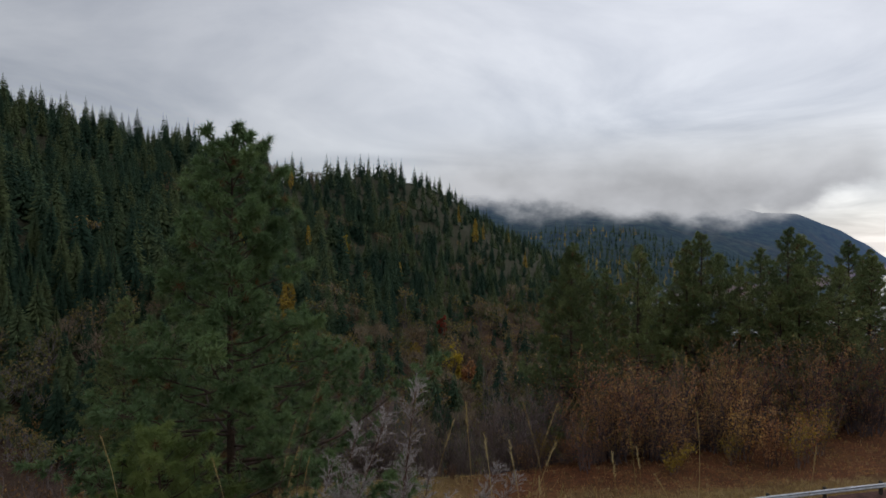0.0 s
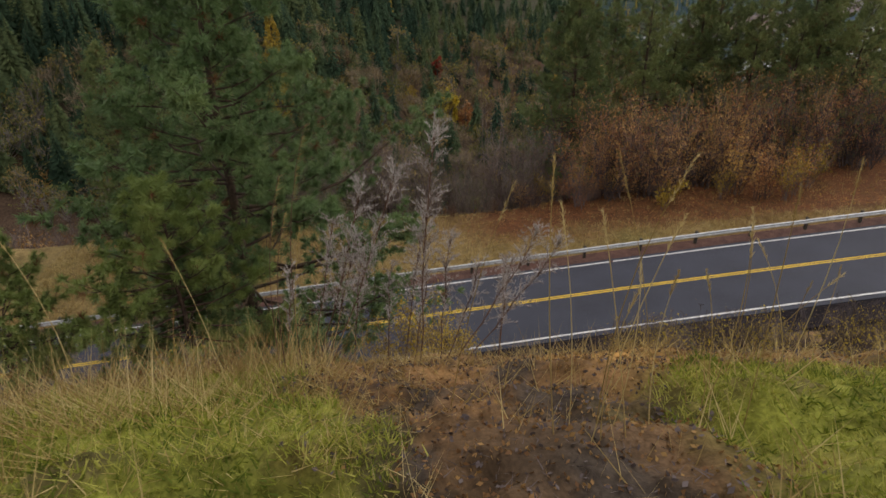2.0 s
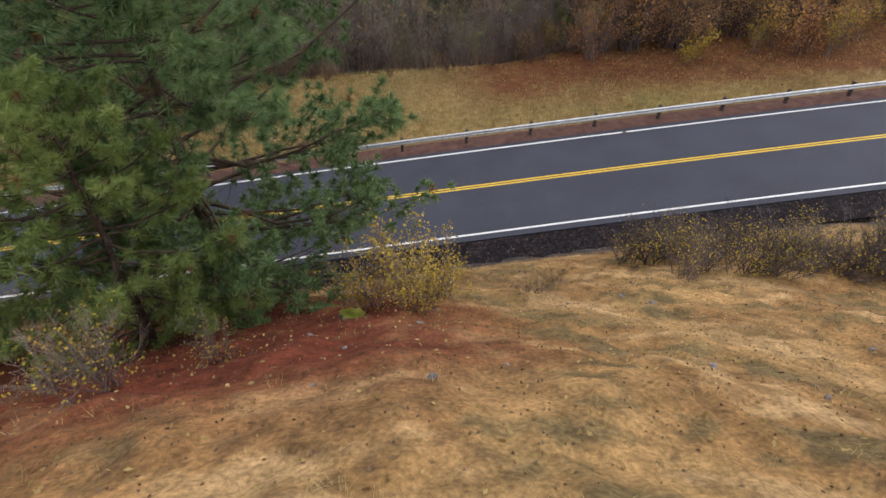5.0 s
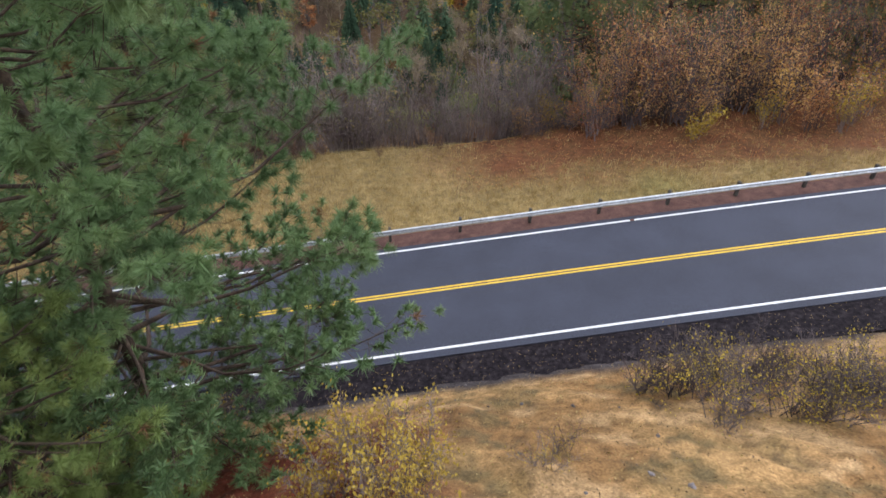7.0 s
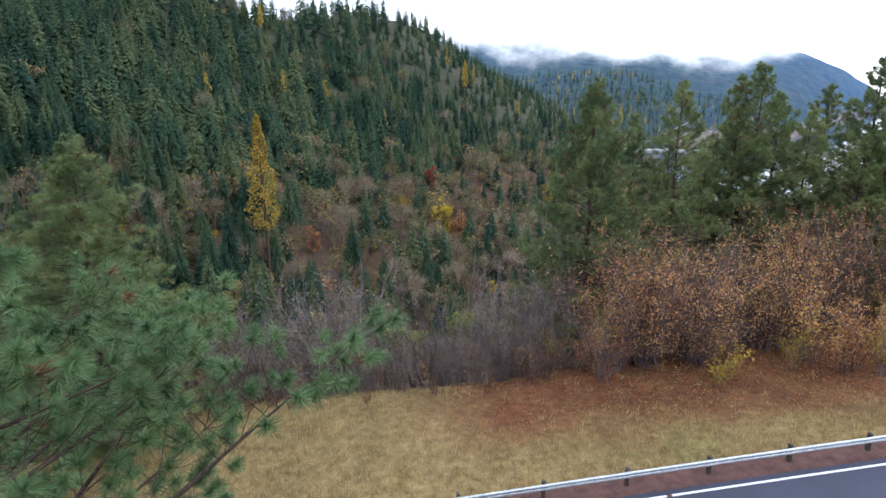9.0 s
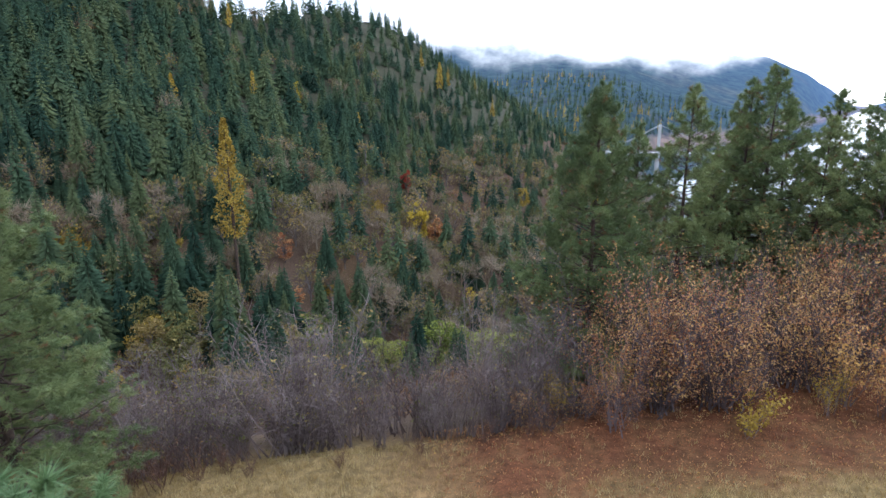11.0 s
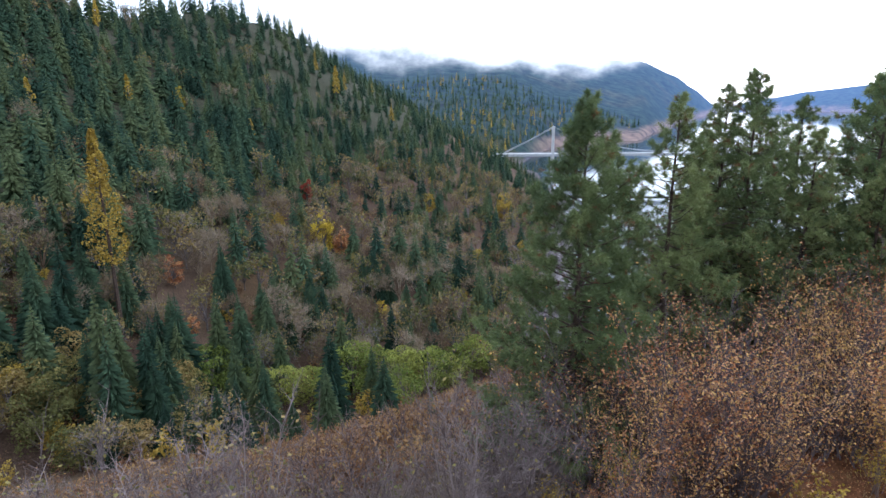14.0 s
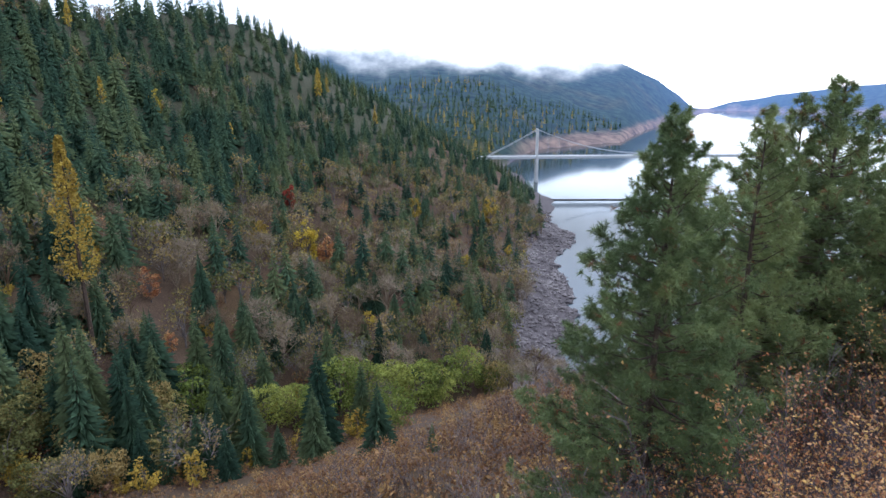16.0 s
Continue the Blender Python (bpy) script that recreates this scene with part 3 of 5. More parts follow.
# guardrail
def build_guardrail():
    g = thing("guardrail", "galvanised steel W-beam guardrail on dark posts", "guardrail")
    prof = [(0.0, 0.155), (-0.055, 0.12), (-0.075, 0.08), (-0.02, 0.03), (0.0, 0.0), (-0.02, -0.03), (-0.075, -0.08), (-0.055, -0.12), (0.0, -0.155)]
    prof = prof + [(a + 0.012, b) for a, b in reversed(prof)]
    n = len(prof)
    meshes = []
    for nm, size, bev in (("post", (0.15, 0.2, 1.2), 0.012), ("spacer", (0.14, 0.11, 0.28), 0.01), ("bolt", (0.035, 0.03, 0.035), 0.008)):
        bm = box_bm(*size, (0, 0, 0), bev); me = bpy.data.meshes.new(nm); bm.to_mesh(me); bm.free()
        me.materials.append(M_STEEL if nm == "bolt" else M_POST); meshes.append(me)
    for k in range(-24, 21):
        x = 13.04 + 3.81 * k
        if not -88 < x < 88:
            continue
        y, z = float(road_y(x)), float(road_z(x))
        post = attach("post", meshes[0], g); post.location = (x, y + 4.82, z + 0.22)
        o = attach("spacer", meshes[1], post); o.location = (0, -0.15, 0.41)
        o = attach("bolt", meshes[2], post, "steel bolt head"); o.location = (0, -0.235, 0.40)
        # one panel from this post to the next, lapped over its neighbour
        v, f = [], []
        xs = np.linspace(x - 0.16, x + 3.81 + 0.16, 5)
        for i, xx in enumerate(xs):
            for a, b in prof:
                v.append((xx, float(road_y(xx)) + 4.6 + a - 0.008 * (i / 4), float(road_z(xx)) + 0.62 + b))
        for i in range(len(xs) - 1):
            for m in range(n):
                p, q = i * n + m, i * n + (m + 1) % n
                f.append((p, q, q + n, p + n))
        attach("rail", mesh_np("rail", np.array(v), np.array(f), M_STEEL, None, True), g, "galvanised W-beam panel")
build_guardrail()

# ---------- trees ----------
def pine_meshes(seed, h, crown, start, limbs, tufts, needles, nlen, nwid, near=False, lean=0.0, shape=((0, 0.12, 0.42, 0.70, 0.86, 1), (0.78, 1.0, 1.0, 0.64, 0.38, 0.12)), browned=0.05, front_length=1.0):
    """Trunk with limbs and branchlets; every branchlet ends in a round burst of long needles."""
    rng = np.random.default_rng(seed)
    wood, leaf, dead = Geo(), Geo(), Geo()
    zs = np.linspace(-0.6, h, 12)
    wob = np.cumsum(rng.normal(0, 0.035, (12, 2)), 0)
    pts = np.c_[wob[:, 0] + lean * np.linspace(0, 1, 12) ** 2, wob[:, 1], zs]
    wood.tube(pts, np.interp(zs, [-0.6, 0.5, h], [h * 0.014 + 0.08, h * 0.011 + 0.03, 0.02]), 8)
    tb, tw = [], []
    for k in range(limbs):
        u = (k + rng.random()) / limbs
        zz = h * (start + (1 - start) * u)
        L = crown * np.interp(u, *shape) * rng.uniform(0.62, 1.1)
        a = k * 2.4 + rng.normal(0, 0.5)
        if math.sin(a) < -0.25 and u < 0.55:  # lower limbs towards the camera, cut to show the young pine
            L *= front_length
        rise = np.interp(u, [0, 0.5, 1], [-0.2, 0.08, 0.6] if near else [-0.08, 0.16, 0.85]) + rng.normal(0, 0.1)
        o = np.array([np.interp(zz, zs, pts[:, 0]), np.interp(zz, zs, pts[:, 1]), zz])
        d = np.array([math.cos(a), math.sin(a), rise])
        s = np.linspace(0, 1, 5)
        p = o + s[:, None] * d * L + np.c_[0 * s, 0 * s, 0.30 * L * (s ** 2.2) - 0.15 * L * s] + np.cumsum(rng.normal(0, 0.03 * L, (5, 3)), 0) * (s > 0)[:, None]
        wood.tube(p, np.interp(s, [0, 1], [0.010 * L + 0.014, 0.008]), 5)
        nt = max(3, int(tufts * (L / crown) ** 0.8 * rng.uniform(0.75, 1.25)))
        for q in range(nt):
            c = 0.22 + 0.78 * rng.random() ** 0.7
            base = np.array([np.interp(c, s, p[:, i]) for i in range(3)])
            sd = rng.normal(size=3) * [1, 1, 0.4] + d * 0.8
            sd /= np.linalg.norm(sd)
            bl = (rng.uniform(0.2, 0.5) * L * (1.1 - 0.75 * c) + 0.14) * 0.8
            tip = base + sd * bl + [0, 0, 0.35 * bl]
            mid = (base + tip) / 2 + rng.normal(0, 0.03, 3) - [0, 0, 0.08 * bl]
            if q % 2 == 0 if near else q % 5 == 0:
                wood.tube([base, mid, tip], [0.012, 0.010, 0.007], 3)
            tb.append(tip); tw.append(sd * 0.8 + [0, 0, 0.75] + rng.normal(0, 0.2, 3))
        tb.append(p[-1]); tw.append(d + [0, 0, 0.8])
    for k in range(5):
        tb.append(pts[-1] - [0, 0, 0.22 * k]); tw.append([rng.normal(0, 0.3), rng.normal(0, 0.3), 1.0])
    tb, tw = np.array(tb), np.array(tw)
    tw /= np.linalg.norm(tw, axis=1)[:, None]
    brown = rng.random(len(tb)) < browned
    sets = [(leaf, ~brown, needles, nwid), (dead, brown, max(8, needles // 2), nwid)]
    if near:  # finer needles on the side that the camera passes
        close = (tb[:, 0] > 1.0) & (tb[:, 2] > 7.0) if h > 10 else tb[:, 0] > -0.5
        sets = [(leaf, ~brown & close, needles, nwid), (leaf, ~brown & ~close, int(needles * 0.36), nwid * 2.3), (dead, brown, needles // 3, nwid * 1.2)]
    for g, m, k, wid in sets:
        if not m.any():
            continue
        size = np.repeat(rng.uniform(0.7, 1.15, m.sum()), k)
        b, w = np.repeat(tb[m], k, 0), np.repeat(tw[m], k, 0)
        back = rng.uniform(-0.5, 0.05, (len(b), 1)) * nlen
        way = w * 0.62 + unit(rng, len(b)) * 0.85
        way /= np.linalg.norm(way, axis=1)[:, None]
        way[:, 2] -= 0.22
        g.blades(b + w * back, way, nlen * size * rng.uniform(0.8, 1.1, len(b)), wid * rng.uniform(0.7, 1.3, len(b)), rng)
    return wood, leaf, dead

def make_pine(name, label, pos, meshes, mleaf, group="", turn=0.0, scale=1.0, wide=1.0):
    t = thing(name, label, "pine tree", group)
    z = float(height(pos[0], pos[1]))
    t.matrix_basis = Matrix.Translation((pos[0], pos[1], z)) @ Matrix.Rotation(turn, 4, "Z") @ Matrix.Diagonal((scale * wide, scale * wide, scale, 1))
    attach("trunk", meshes[0], t, "rough grey-brown bark, bare lower limbs")
    attach("crown", meshes[1], t, "long green needles in tufts")
    if meshes[2] is not None:
        tagged(attach("dead_tuft", meshes[2], t, "browned needle tufts"), kind="stuff")
    return t

def to_mesh(trio, mleaf):
    w, l, d = trio
    return (w.mesh("trunk", M_BARK, True), l.mesh("crown", mleaf), d.mesh("dead_tuft", M_DEADNEEDLE) if d.n else None)

HERO = to_mesh(pine_meshes(3, 19.1, 7.2, 0.03, 155, 46, 120, 0.34, 0.020, True, 0.0, ((0, 0.12, 0.42, 0.49, 0.53, 0.58, 0.66, 0.80, 0.92, 1), (0.8, 1.0, 0.97, 0.90, 0.68, 0.44, 0.36, 0.28, 0.18, 0.09)), 0.025, 0.6), M_PINENEAR)
make_pine("ponderosa_pine", "large long-needled green pine growing on the cut bank", (-5.0, 23.9), HERO, M_PINENEAR)

YOUNG = to_mesh(pine_meshes(77, 8.2, 2.9, 0.05, 80, 20, 84, 0.30, 0.019, True, 0.2, browned=0.02), M_PINEYOUNG)
make_pine("young_pine", "young bright green pine on the red-soil bank", (-6.2, 20.4), YOUNG, M_PINEYOUNG)
make_pine("young_pine", "young bright green pine farther along the bank", (-11.8, 20.6), YOUNG, M_PINEYOUNG, turn=2.0, scale=0.9)

CONE = ((0, 0.08, 0.25, 0.5, 0.75, 0.9, 1), (0.75, 0.97, 1.0, 0.76, 0.46, 0.22, 0.08))
OPEN = ((0, 0.1, 0.3, 0.6, 0.85, 1), (0.6, 0.92, 1.0, 0.66, 0.32, 0.08))
FULL_PINE = to_mesh(pine_meshes(10, 20.0, 4.9, 0.05, 185, 46, 40, 0.36, 0.028, shape=CONE, browned=0.05), M_PINE)
PINES = [to_mesh(pine_meshes(10 + k, 20.0, c, st, nl, nt, nn, 0.38, wd, shape=sh, browned=br), M_PINE) for k, (c, st, nl, nt, nn, wd, sh, br) in enumerate(((4.7, 0.07, 150, 36, 15, 0.062, CONE, 0.05), (3.3, 0.20, 115, 27, 34, 0.030, OPEN, 0.09), (3.9, 0.16, 130, 30, 25, 0.036, OPEN, 0.06), (2.9, 0.16, 110, 24, 26, 0.034, OPEN, 0.07)))]
PINE_SPOTS = [(22.6, 62.5, 14.8, 3, 1.0), (25.3, 60.1, 17.3, 1, 2.0), (32.7, 64.4, 17.8, 1, 4.0), (33.4, 62.6, 18.7, 2, 0.5),
              (37.5, 66.0, 16.4, 2, 1.7), (41.0, 60.0, 19.2, 2, 3.1), (45.5, 63.5, 18.6, 0, 5.0), (38.5, 57.5, 13.5, 0, 2.2), (43.0, 55.5, 15.5, 2, 4.4), (48.0, 57.5, 16.5, 0, 1.2), (36.2, 60.5, 15.2, 2, 2.9), (40.6, 57.6, 15.6, 0, 0.2), (50.5, 60.5, 17.0, 1, 0.9), (30.0, 70.0, 12.5, 3, 2.6), (29.2, 63.0, 12.0, 0, 1.1), (35.0, 68.5, 14.5, 0, 3.8), (43.5, 68.0, 17.0, 2, 2.4), (53.0, 66.0, 18.0, 0, 5.5),
              (-21, 52, 13.0, 0, 3.3)]
make_pine("pine", "full-crowned green pine with browned inner tufts beside the meadow", (17.5, 57.3), FULL_PINE, M_PINE, "pines beyond the road", 0.3, (17.2 - float(height(17.5, 57.3))) / 20.0)
make_pine("pine", "broad full-crowned green pine at the end of the meadow", (-12.6, 47.5), FULL_PINE, M_PINE, "pines beyond the road", 1.4, (14.6 - float(height(-12.6, 47.5))) / 20.0, 1.3)
for x, y, top, k, turn in PINE_SPOTS:
    g = float(height(x, y))
    make_pine("pine", "tall green pine with a few browned tufts beside the meadow", (x, y), PINES[k], M_PINE, "pines beyond the road", turn, (top - g) / 20.0)

# far conifers
def fir_geo(seed, h=20.0, r=3.2, layers=13, per=8):
    """Conifer: whorls of drooping folded sprays that narrow to a pointed tip."""
    rng = np.random.default_rng(seed)
    w, g = Geo(), Geo()
    w.tube([(0, 0, -1), (0, 0, h * 0.5), (0, 0, h)], [0.24, 0.14, 0.02], 4)
    n = layers * per
    lay = np.repeat(np.arange(layers), per)
    u = np.clip((lay + 0.2 + rng.uniform(-0.35, 0.35, n)) / layers, 0, 0.985)
    bulge = rng.uniform(0.8, 1.12, 6)
    R = (r * (1 - u) ** 0.92 * np.interp(u, np.linspace(0, 1, 6), bulge) + 0.16) * rng.uniform(0.62, 1.14, n)
    a = lay * 1.1 + np.tile(np.arange(per), layers) * 2 * np.pi / per + rng.normal(0, 0.2, n)
    z = h * (0.06 + 0.93 * u)
    zero = 0 * u
    out = np.stack([np.cos(a), np.sin(a), zero], 1)
    droop = np.interp(u, [0, 0.6, 1], [-0.42, -0.30, 0.15]) + rng.normal(0, 0.09, n)
    root = np.stack([zero, zero, z + 0.22 * R], 1)
    tip = out * R[:, None] + np.stack([zero, zero, z + R * droop], 1)
    mid = out * (0.58 * R)[:, None] + np.stack([zero, zero, z + R * (0.5 * droop - 0.14)], 1)
    side = np.stack([-np.sin(a), np.cos(a), zero], 1) * (R * rng.uniform(1.1, 2.0, n) / per + 0.04)[:, None]
    V = np.stack([root, mid - side, tip, root, tip, mid + side], 1).reshape(-1, 3)
    V = np.concatenate([V, [[0.14, 0, h * 0.93], [-0.12, 0.1, h * 0.93], [0, 0, h * 1.05], [0, 0.14, h * 0.93], [0.03, -0.13, h * 0.93], [0, 0, h * 1.05]]])
    g.add(V, np.arange(len(V)).reshape(-1, 3))
    return w, g

FIRS = [fir_geo(100 + k, 20.0, r, L, p) for k, (r, L, p) in enumerate(((4.9, 32, 16), (4.3, 30, 15), (5.4, 32, 17), (4.6, 33, 16), (5.1, 30, 16)))]
FIRS_MID = [fir_geo(120 + k, 20.0, r, L, 10) for k, (r, L) in enumerate(((5.4, 18), (4.7, 17), (5.9, 19), (5.1, 18), (5.6, 17)))]
FIRS_FAR = [fir_geo(140 + k, 20.0, 5.4, 14, 8) for k in range(3)]
FIRS_TINY = [fir_geo(150 + k, 20.0, 4.2, 7, 6) for k in range(3)]

def scatter_stuff(name, geos, spots, material, label, category):
    """One mesh of many trees: spots are x, y, z, scale, width, turn, tint."""
    V, F, T, n = [], [], [], 0
    arr = [g.arrays() for g in geos]
    for i, (x, y, z, s, w, a, t) in enumerate(spots):
        v, f, _ = arr[i % len(arr)]
        c, sn = math.cos(a), math.sin(a)
        p = np.stack([(v[:, 0] * c - v[:, 1] * sn) * s * w + x, (v[:, 0] * sn + v[:, 1] * c) * s * w + y, v[:, 2] * s + z], 1)
        V.append(p); F.append(f + n); T.append(np.full(len(v), t)); n += len(v)
    me = mesh_np(name, np.concatenate(V), np.concatenate(F), material, np.concatenate(T))
    return tagged(new(name, me), label, category, kind="stuff")

def broad_geo(seed, h=10.0, r=3.5, clumps=26, per=22, size=0.42, limbs=99):
    """Broadleaf tree: trunk, forking limbs, crown of leaf clumps with gaps."""
    rng = np.random.default_rng(seed)
    w, g = Geo(), Geo()
    per, size = int(per * 1.7), size * 0.72
    w.tube([(0, 0, -0.6), (0.1, 0, h * 0.35), (0, 0.1, h * 0.7)], [0.20, 0.14, 0.05], 5)
    at = []
    for k in range(clumps):
        d = unit(rng, 1)[0]; d[2] = max(d[2], -0.75)
        c = np.array([d[0] * r * 0.8, d[1] * r * 0.8, h * 0.56 + d[2] * h * 0.40]) * rng.uniform(0.75, 1.05)
        if k < limbs:
            w.tube([(0, 0, h * 0.28), c * [0.5, 0.5, 0.75], c], [0.07, 0.05, 0.02], 3)
        at.append(c + rng.normal(0, r * 0.15, (per, 3)))
    g.leaves(np.concatenate(at), size * rng.uniform(0.6, 1.3, clumps * per), rng)
    return w, g

def bare_geo(seed, h=9.0, r=2.6, stems=9, twigs=26, wid=0.05, leaves=0, lsize=0.07, up=0.75, low=0.22):
    """Leafless shrub or tree: rising stems that fork into many fine twigs."""
    rng = np.random.default_rng(seed)
    w, g = Geo(), Geo()
    tips = []
    for k in range(stems):
        a = rng.uniform(0, 6.283); sp = r * rng.uniform(0.15, 1.0)
        hh = h * rng.uniform(0.6, 1.0)
        b0 = np.array([rng.normal(0, 0.14 * r), rng.normal(0, 0.14 * r), -0.2])
        s = np.linspace(0, 1, 4)
        p = b0 + np.c_[np.cos(a) * sp * s ** 1.3, np.sin(a) * sp * s ** 1.3, hh * s] + np.cumsum(rng.normal(0, 0.03 * h, (4, 3)), 0) * [1, 1, 0.2] * (s > 0)[:, None]
        w.tube(p, [0.035 * h / 6 + wid * 0.3, wid * 0.6, wid * 0.4, wid * 0.18], 3)
        c = rng.uniform(low, 1, twigs)
        base = np.stack([np.interp(c, s, p[:, i]) for i in range(3)], 1)
        way = unit(rng, twigs) * [0.75, 0.75, 0.5] + [0, 0, up] + np.array([np.cos(a), np.sin(a), 0]) * 0.25
        way /= np.linalg.norm(way, axis=1)[:, None]
        L = h * rng.uniform(0.10, 0.26, twigs) * (1.2 - 0.6 * c)
        w.blades(base, way, L, wid * 0.55, rng)
        b2 = base + way * (L * rng.uniform(0.3, 0.8, twigs))[:, None]
        way2 = way * 0.7 + unit(rng, twigs) * 0.7
        w.blades(b2, way2, L * 0.6, wid * 0.4, rng)
        tips += [base + way * L[:, None], b2 + way2 * (L * 0.6)[:, None], b2]
    if leaves:
        tips = np.concatenate(tips)
        pick = tips[rng.integers(0, len(tips), leaves)] + rng.normal(0, 0.10, (leaves, 3))
        g.leaves(pick, lsize * rng.uniform(0.6, 1.4, leaves), rng)
    return w, g

def dome_geo(seed, h=10.0, r=4.4, lobes=24, twigs=34, wid=0.075, leaves=200, lsize=0.16):
    """Round-headed late-autumn tree: forking limbs, lobes of fine twigs, a few leaves left."""
    rng = np.random.default_rng(seed)
    w, g = Geo(), Geo()
    w.tube([(0, 0, -0.6), (0.1, 0, h * 0.3), (0, 0.1, h * 0.6)], [0.2, 0.15, 0.06], 5)
    tips = []
    for k in range(lobes):
        d = unit(rng, 1)[0]; d[2] = abs(d[2]) * 1.2 - 0.35
        c = np.array([d[0] * r * 0.66, d[1] * r * 0.66, h * (0.60 + 0.27 * d[2])]) * rng.uniform(0.88, 1.06)
        if k % 2 == 0:
            w.tube([(0, 0, h * 0.22), c * [0.45, 0.45, 0.72], c], [0.09, 0.06, 0.03], 3)
        e = unit(rng, twigs) * [1, 1, 0.8] + [0, 0, 0.45]
        b = c + e * r * 0.10
        L = r * rng.uniform(0.22, 0.42, twigs)
        w.blades(b, e, L, wid, rng)
        tips.append(b + e * (L * rng.uniform(0.6, 1.0, twigs))[:, None])
    tips = np.concatenate(tips)
    g.leaves(tips[rng.integers(0, len(tips), leaves)] + rng.normal(0, 0.12, (leaves, 3)), lsize * rng.uniform(0.6, 1.4, leaves), rng)
    return w, g

# ---------- wooded slopes ----------
def hill_spots(n, x0, x1, y0, y1, keep, gap, seed):
    r = np.random.default_rng(seed)
    x, y = r.uniform(x0, x1, n), r.uniform(y0, y1, n)
    z = height(x, y)
    ok = keep(x, y, z, r.random(n)) & (z > LAKE + 8)
    x, y, z = x[ok], y[ok], z[ok]
    cell, out = {}, []
    for a, b, c in zip(x, y, z):
        g = gap * (1 + max(0, b - 300) / 900)
        key = (int(a // g), int(b // g))
        if key in cell: continue
        cell[key] = 1; out.append((a, b, c))
    return np.array(out)
def in_view(x, y):
    az = np.degrees(np.arctan2(x - 2, y - 10))
    return (az > -45) & (az < 62)
def density(x, y, z):
    """How far conifers prevail: high on the slope, with a ragged lower edge."""
    edge = np.interp(x, [-80, -60, 0, 50, 110, 130, 190, 215, 260], [-16, -18, -26, -31, -32, -42, -57, -70, -80])
    return sstep(-7, 8, z - edge + 18 * fbm(x / 30, y / 30, 71))
def front(x, y):
    return np.hypot(x, y) < np.interp(np.degrees(np.arctan2(x, y)), [-60, -10, 1, 8, 14, 22], [460, 500, 640, 800, 930, 1040])
def on_hill(x, y):
    return hill(x, y) > near_lawn(x, y) - 13
def rocky(x, y, z):
    return (z < -82) & (x > 85)
def spots_of(pts, lo, hi, base, seed, wlo=0.85, whi=1.2):
    r = np.random.default_rng(seed)
    return [(x, y, z - 0.3, base * r.uniform(lo, hi), r.uniform(wlo, whi), r.uniform(0, 6.28), r.random()) for x, y, z in pts]
def put(o, q):
    x, y, z, s, w, a, t = q
    o.matrix_basis = Matrix.Translation((x, y, z)) @ Matrix.Rotation(a, 4, "Z") @ Matrix.Diagonal((s * w, s * w, s, 1))
    return o
def grow(name, label, category, group, kinds, spots, parts=("trunk", "crown")):
    """Separate trees: kinds are tuples of meshes for the parts, shared by the copies."""
    for i, q in enumerate(spots):
        t = thing(name, label, category, group)
        for nm, me in zip(parts, kinds[i % len(kinds)]):
            if me is not None:
                attach(nm, me, t)
        put(t, q)

MAPLE_SPOTS = [(-11.4, 181.8, 13.5), (-5.3, 179.9, 10.1), (12.7, 183.0, 10.4), (25.6, 188.2, 16.3), (32.7, 187.6, 13.7), (48.3, 191.8, 15.3), (39.6, 188.5, 15.8), (33.4, 159.2, 10.6), (68.2, 202.0, 14.1), (76.6, 202.4, 10.7), (56.3, 193.9, 11.8), (17.5, 180.8, 12.1), (4.8, 179.0, 11.8), (60.8, 198.3, 12.1)]
FADED_SPOTS = [(-40.2, 160.8, 15.4), (-35.3, 163.4, 15.2), (-23.4, 167.6, 14.0), (-19.7, 173.5, 13.7), (-40.1, 152.7, 14.4), (-29.1, 159.0, 13.4), (-16.2, 171.3, 12.8), (-40.9, 173.2, 12.8), (-34.0, 148.0, 11.0), (-24.5, 150.5, 10.5), (-17.5, 156.0, 10.0), (-9.0, 163.0, 9.5), (-47.0, 158.0, 13.0), (-52.0, 165.0, 13.0), (78.3, 197.3, 12.5)]
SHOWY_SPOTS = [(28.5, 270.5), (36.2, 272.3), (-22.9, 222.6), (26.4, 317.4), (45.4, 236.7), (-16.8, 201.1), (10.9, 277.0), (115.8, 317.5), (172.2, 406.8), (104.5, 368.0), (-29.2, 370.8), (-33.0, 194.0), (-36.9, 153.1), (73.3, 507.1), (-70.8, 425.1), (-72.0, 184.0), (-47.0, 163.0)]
def in_sight_line(p):
    """Just in front of a standout tree on the camera's line of sight."""
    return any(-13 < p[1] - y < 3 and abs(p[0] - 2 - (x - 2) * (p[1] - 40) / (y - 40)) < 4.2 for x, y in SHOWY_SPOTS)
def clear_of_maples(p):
    if in_sight_line(p):
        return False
    # trees that would hide a maple from the camera are dropped too
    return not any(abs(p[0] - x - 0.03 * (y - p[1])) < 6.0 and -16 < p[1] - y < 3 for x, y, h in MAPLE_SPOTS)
sp = hill_spots(42000, -330, 340, 150, 960, lambda x, y, z, u: in_view(x, y) & front(x, y) & on_hill(x, y) & ~rocky(x, y, z) & (u < 0.05 + 0.26 * sstep(0.07, 0.17, fbm(x / 22, y / 22, 73)) + 0.95 * density(x, y, z) + 0.5 * sstep(215, 175, y) * sstep(12, -20, x)), 6.6, 6)
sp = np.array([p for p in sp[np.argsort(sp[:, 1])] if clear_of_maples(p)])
all_firs = [(x, y, z, s * (1.32 - (0.28 if x > 10 else 0.06) * sstep(230, 430, y)), w, a, t) for x, y, z, s, w, a, t in spots_of(sp, 0.48, 1.08, 0.95, 8)]
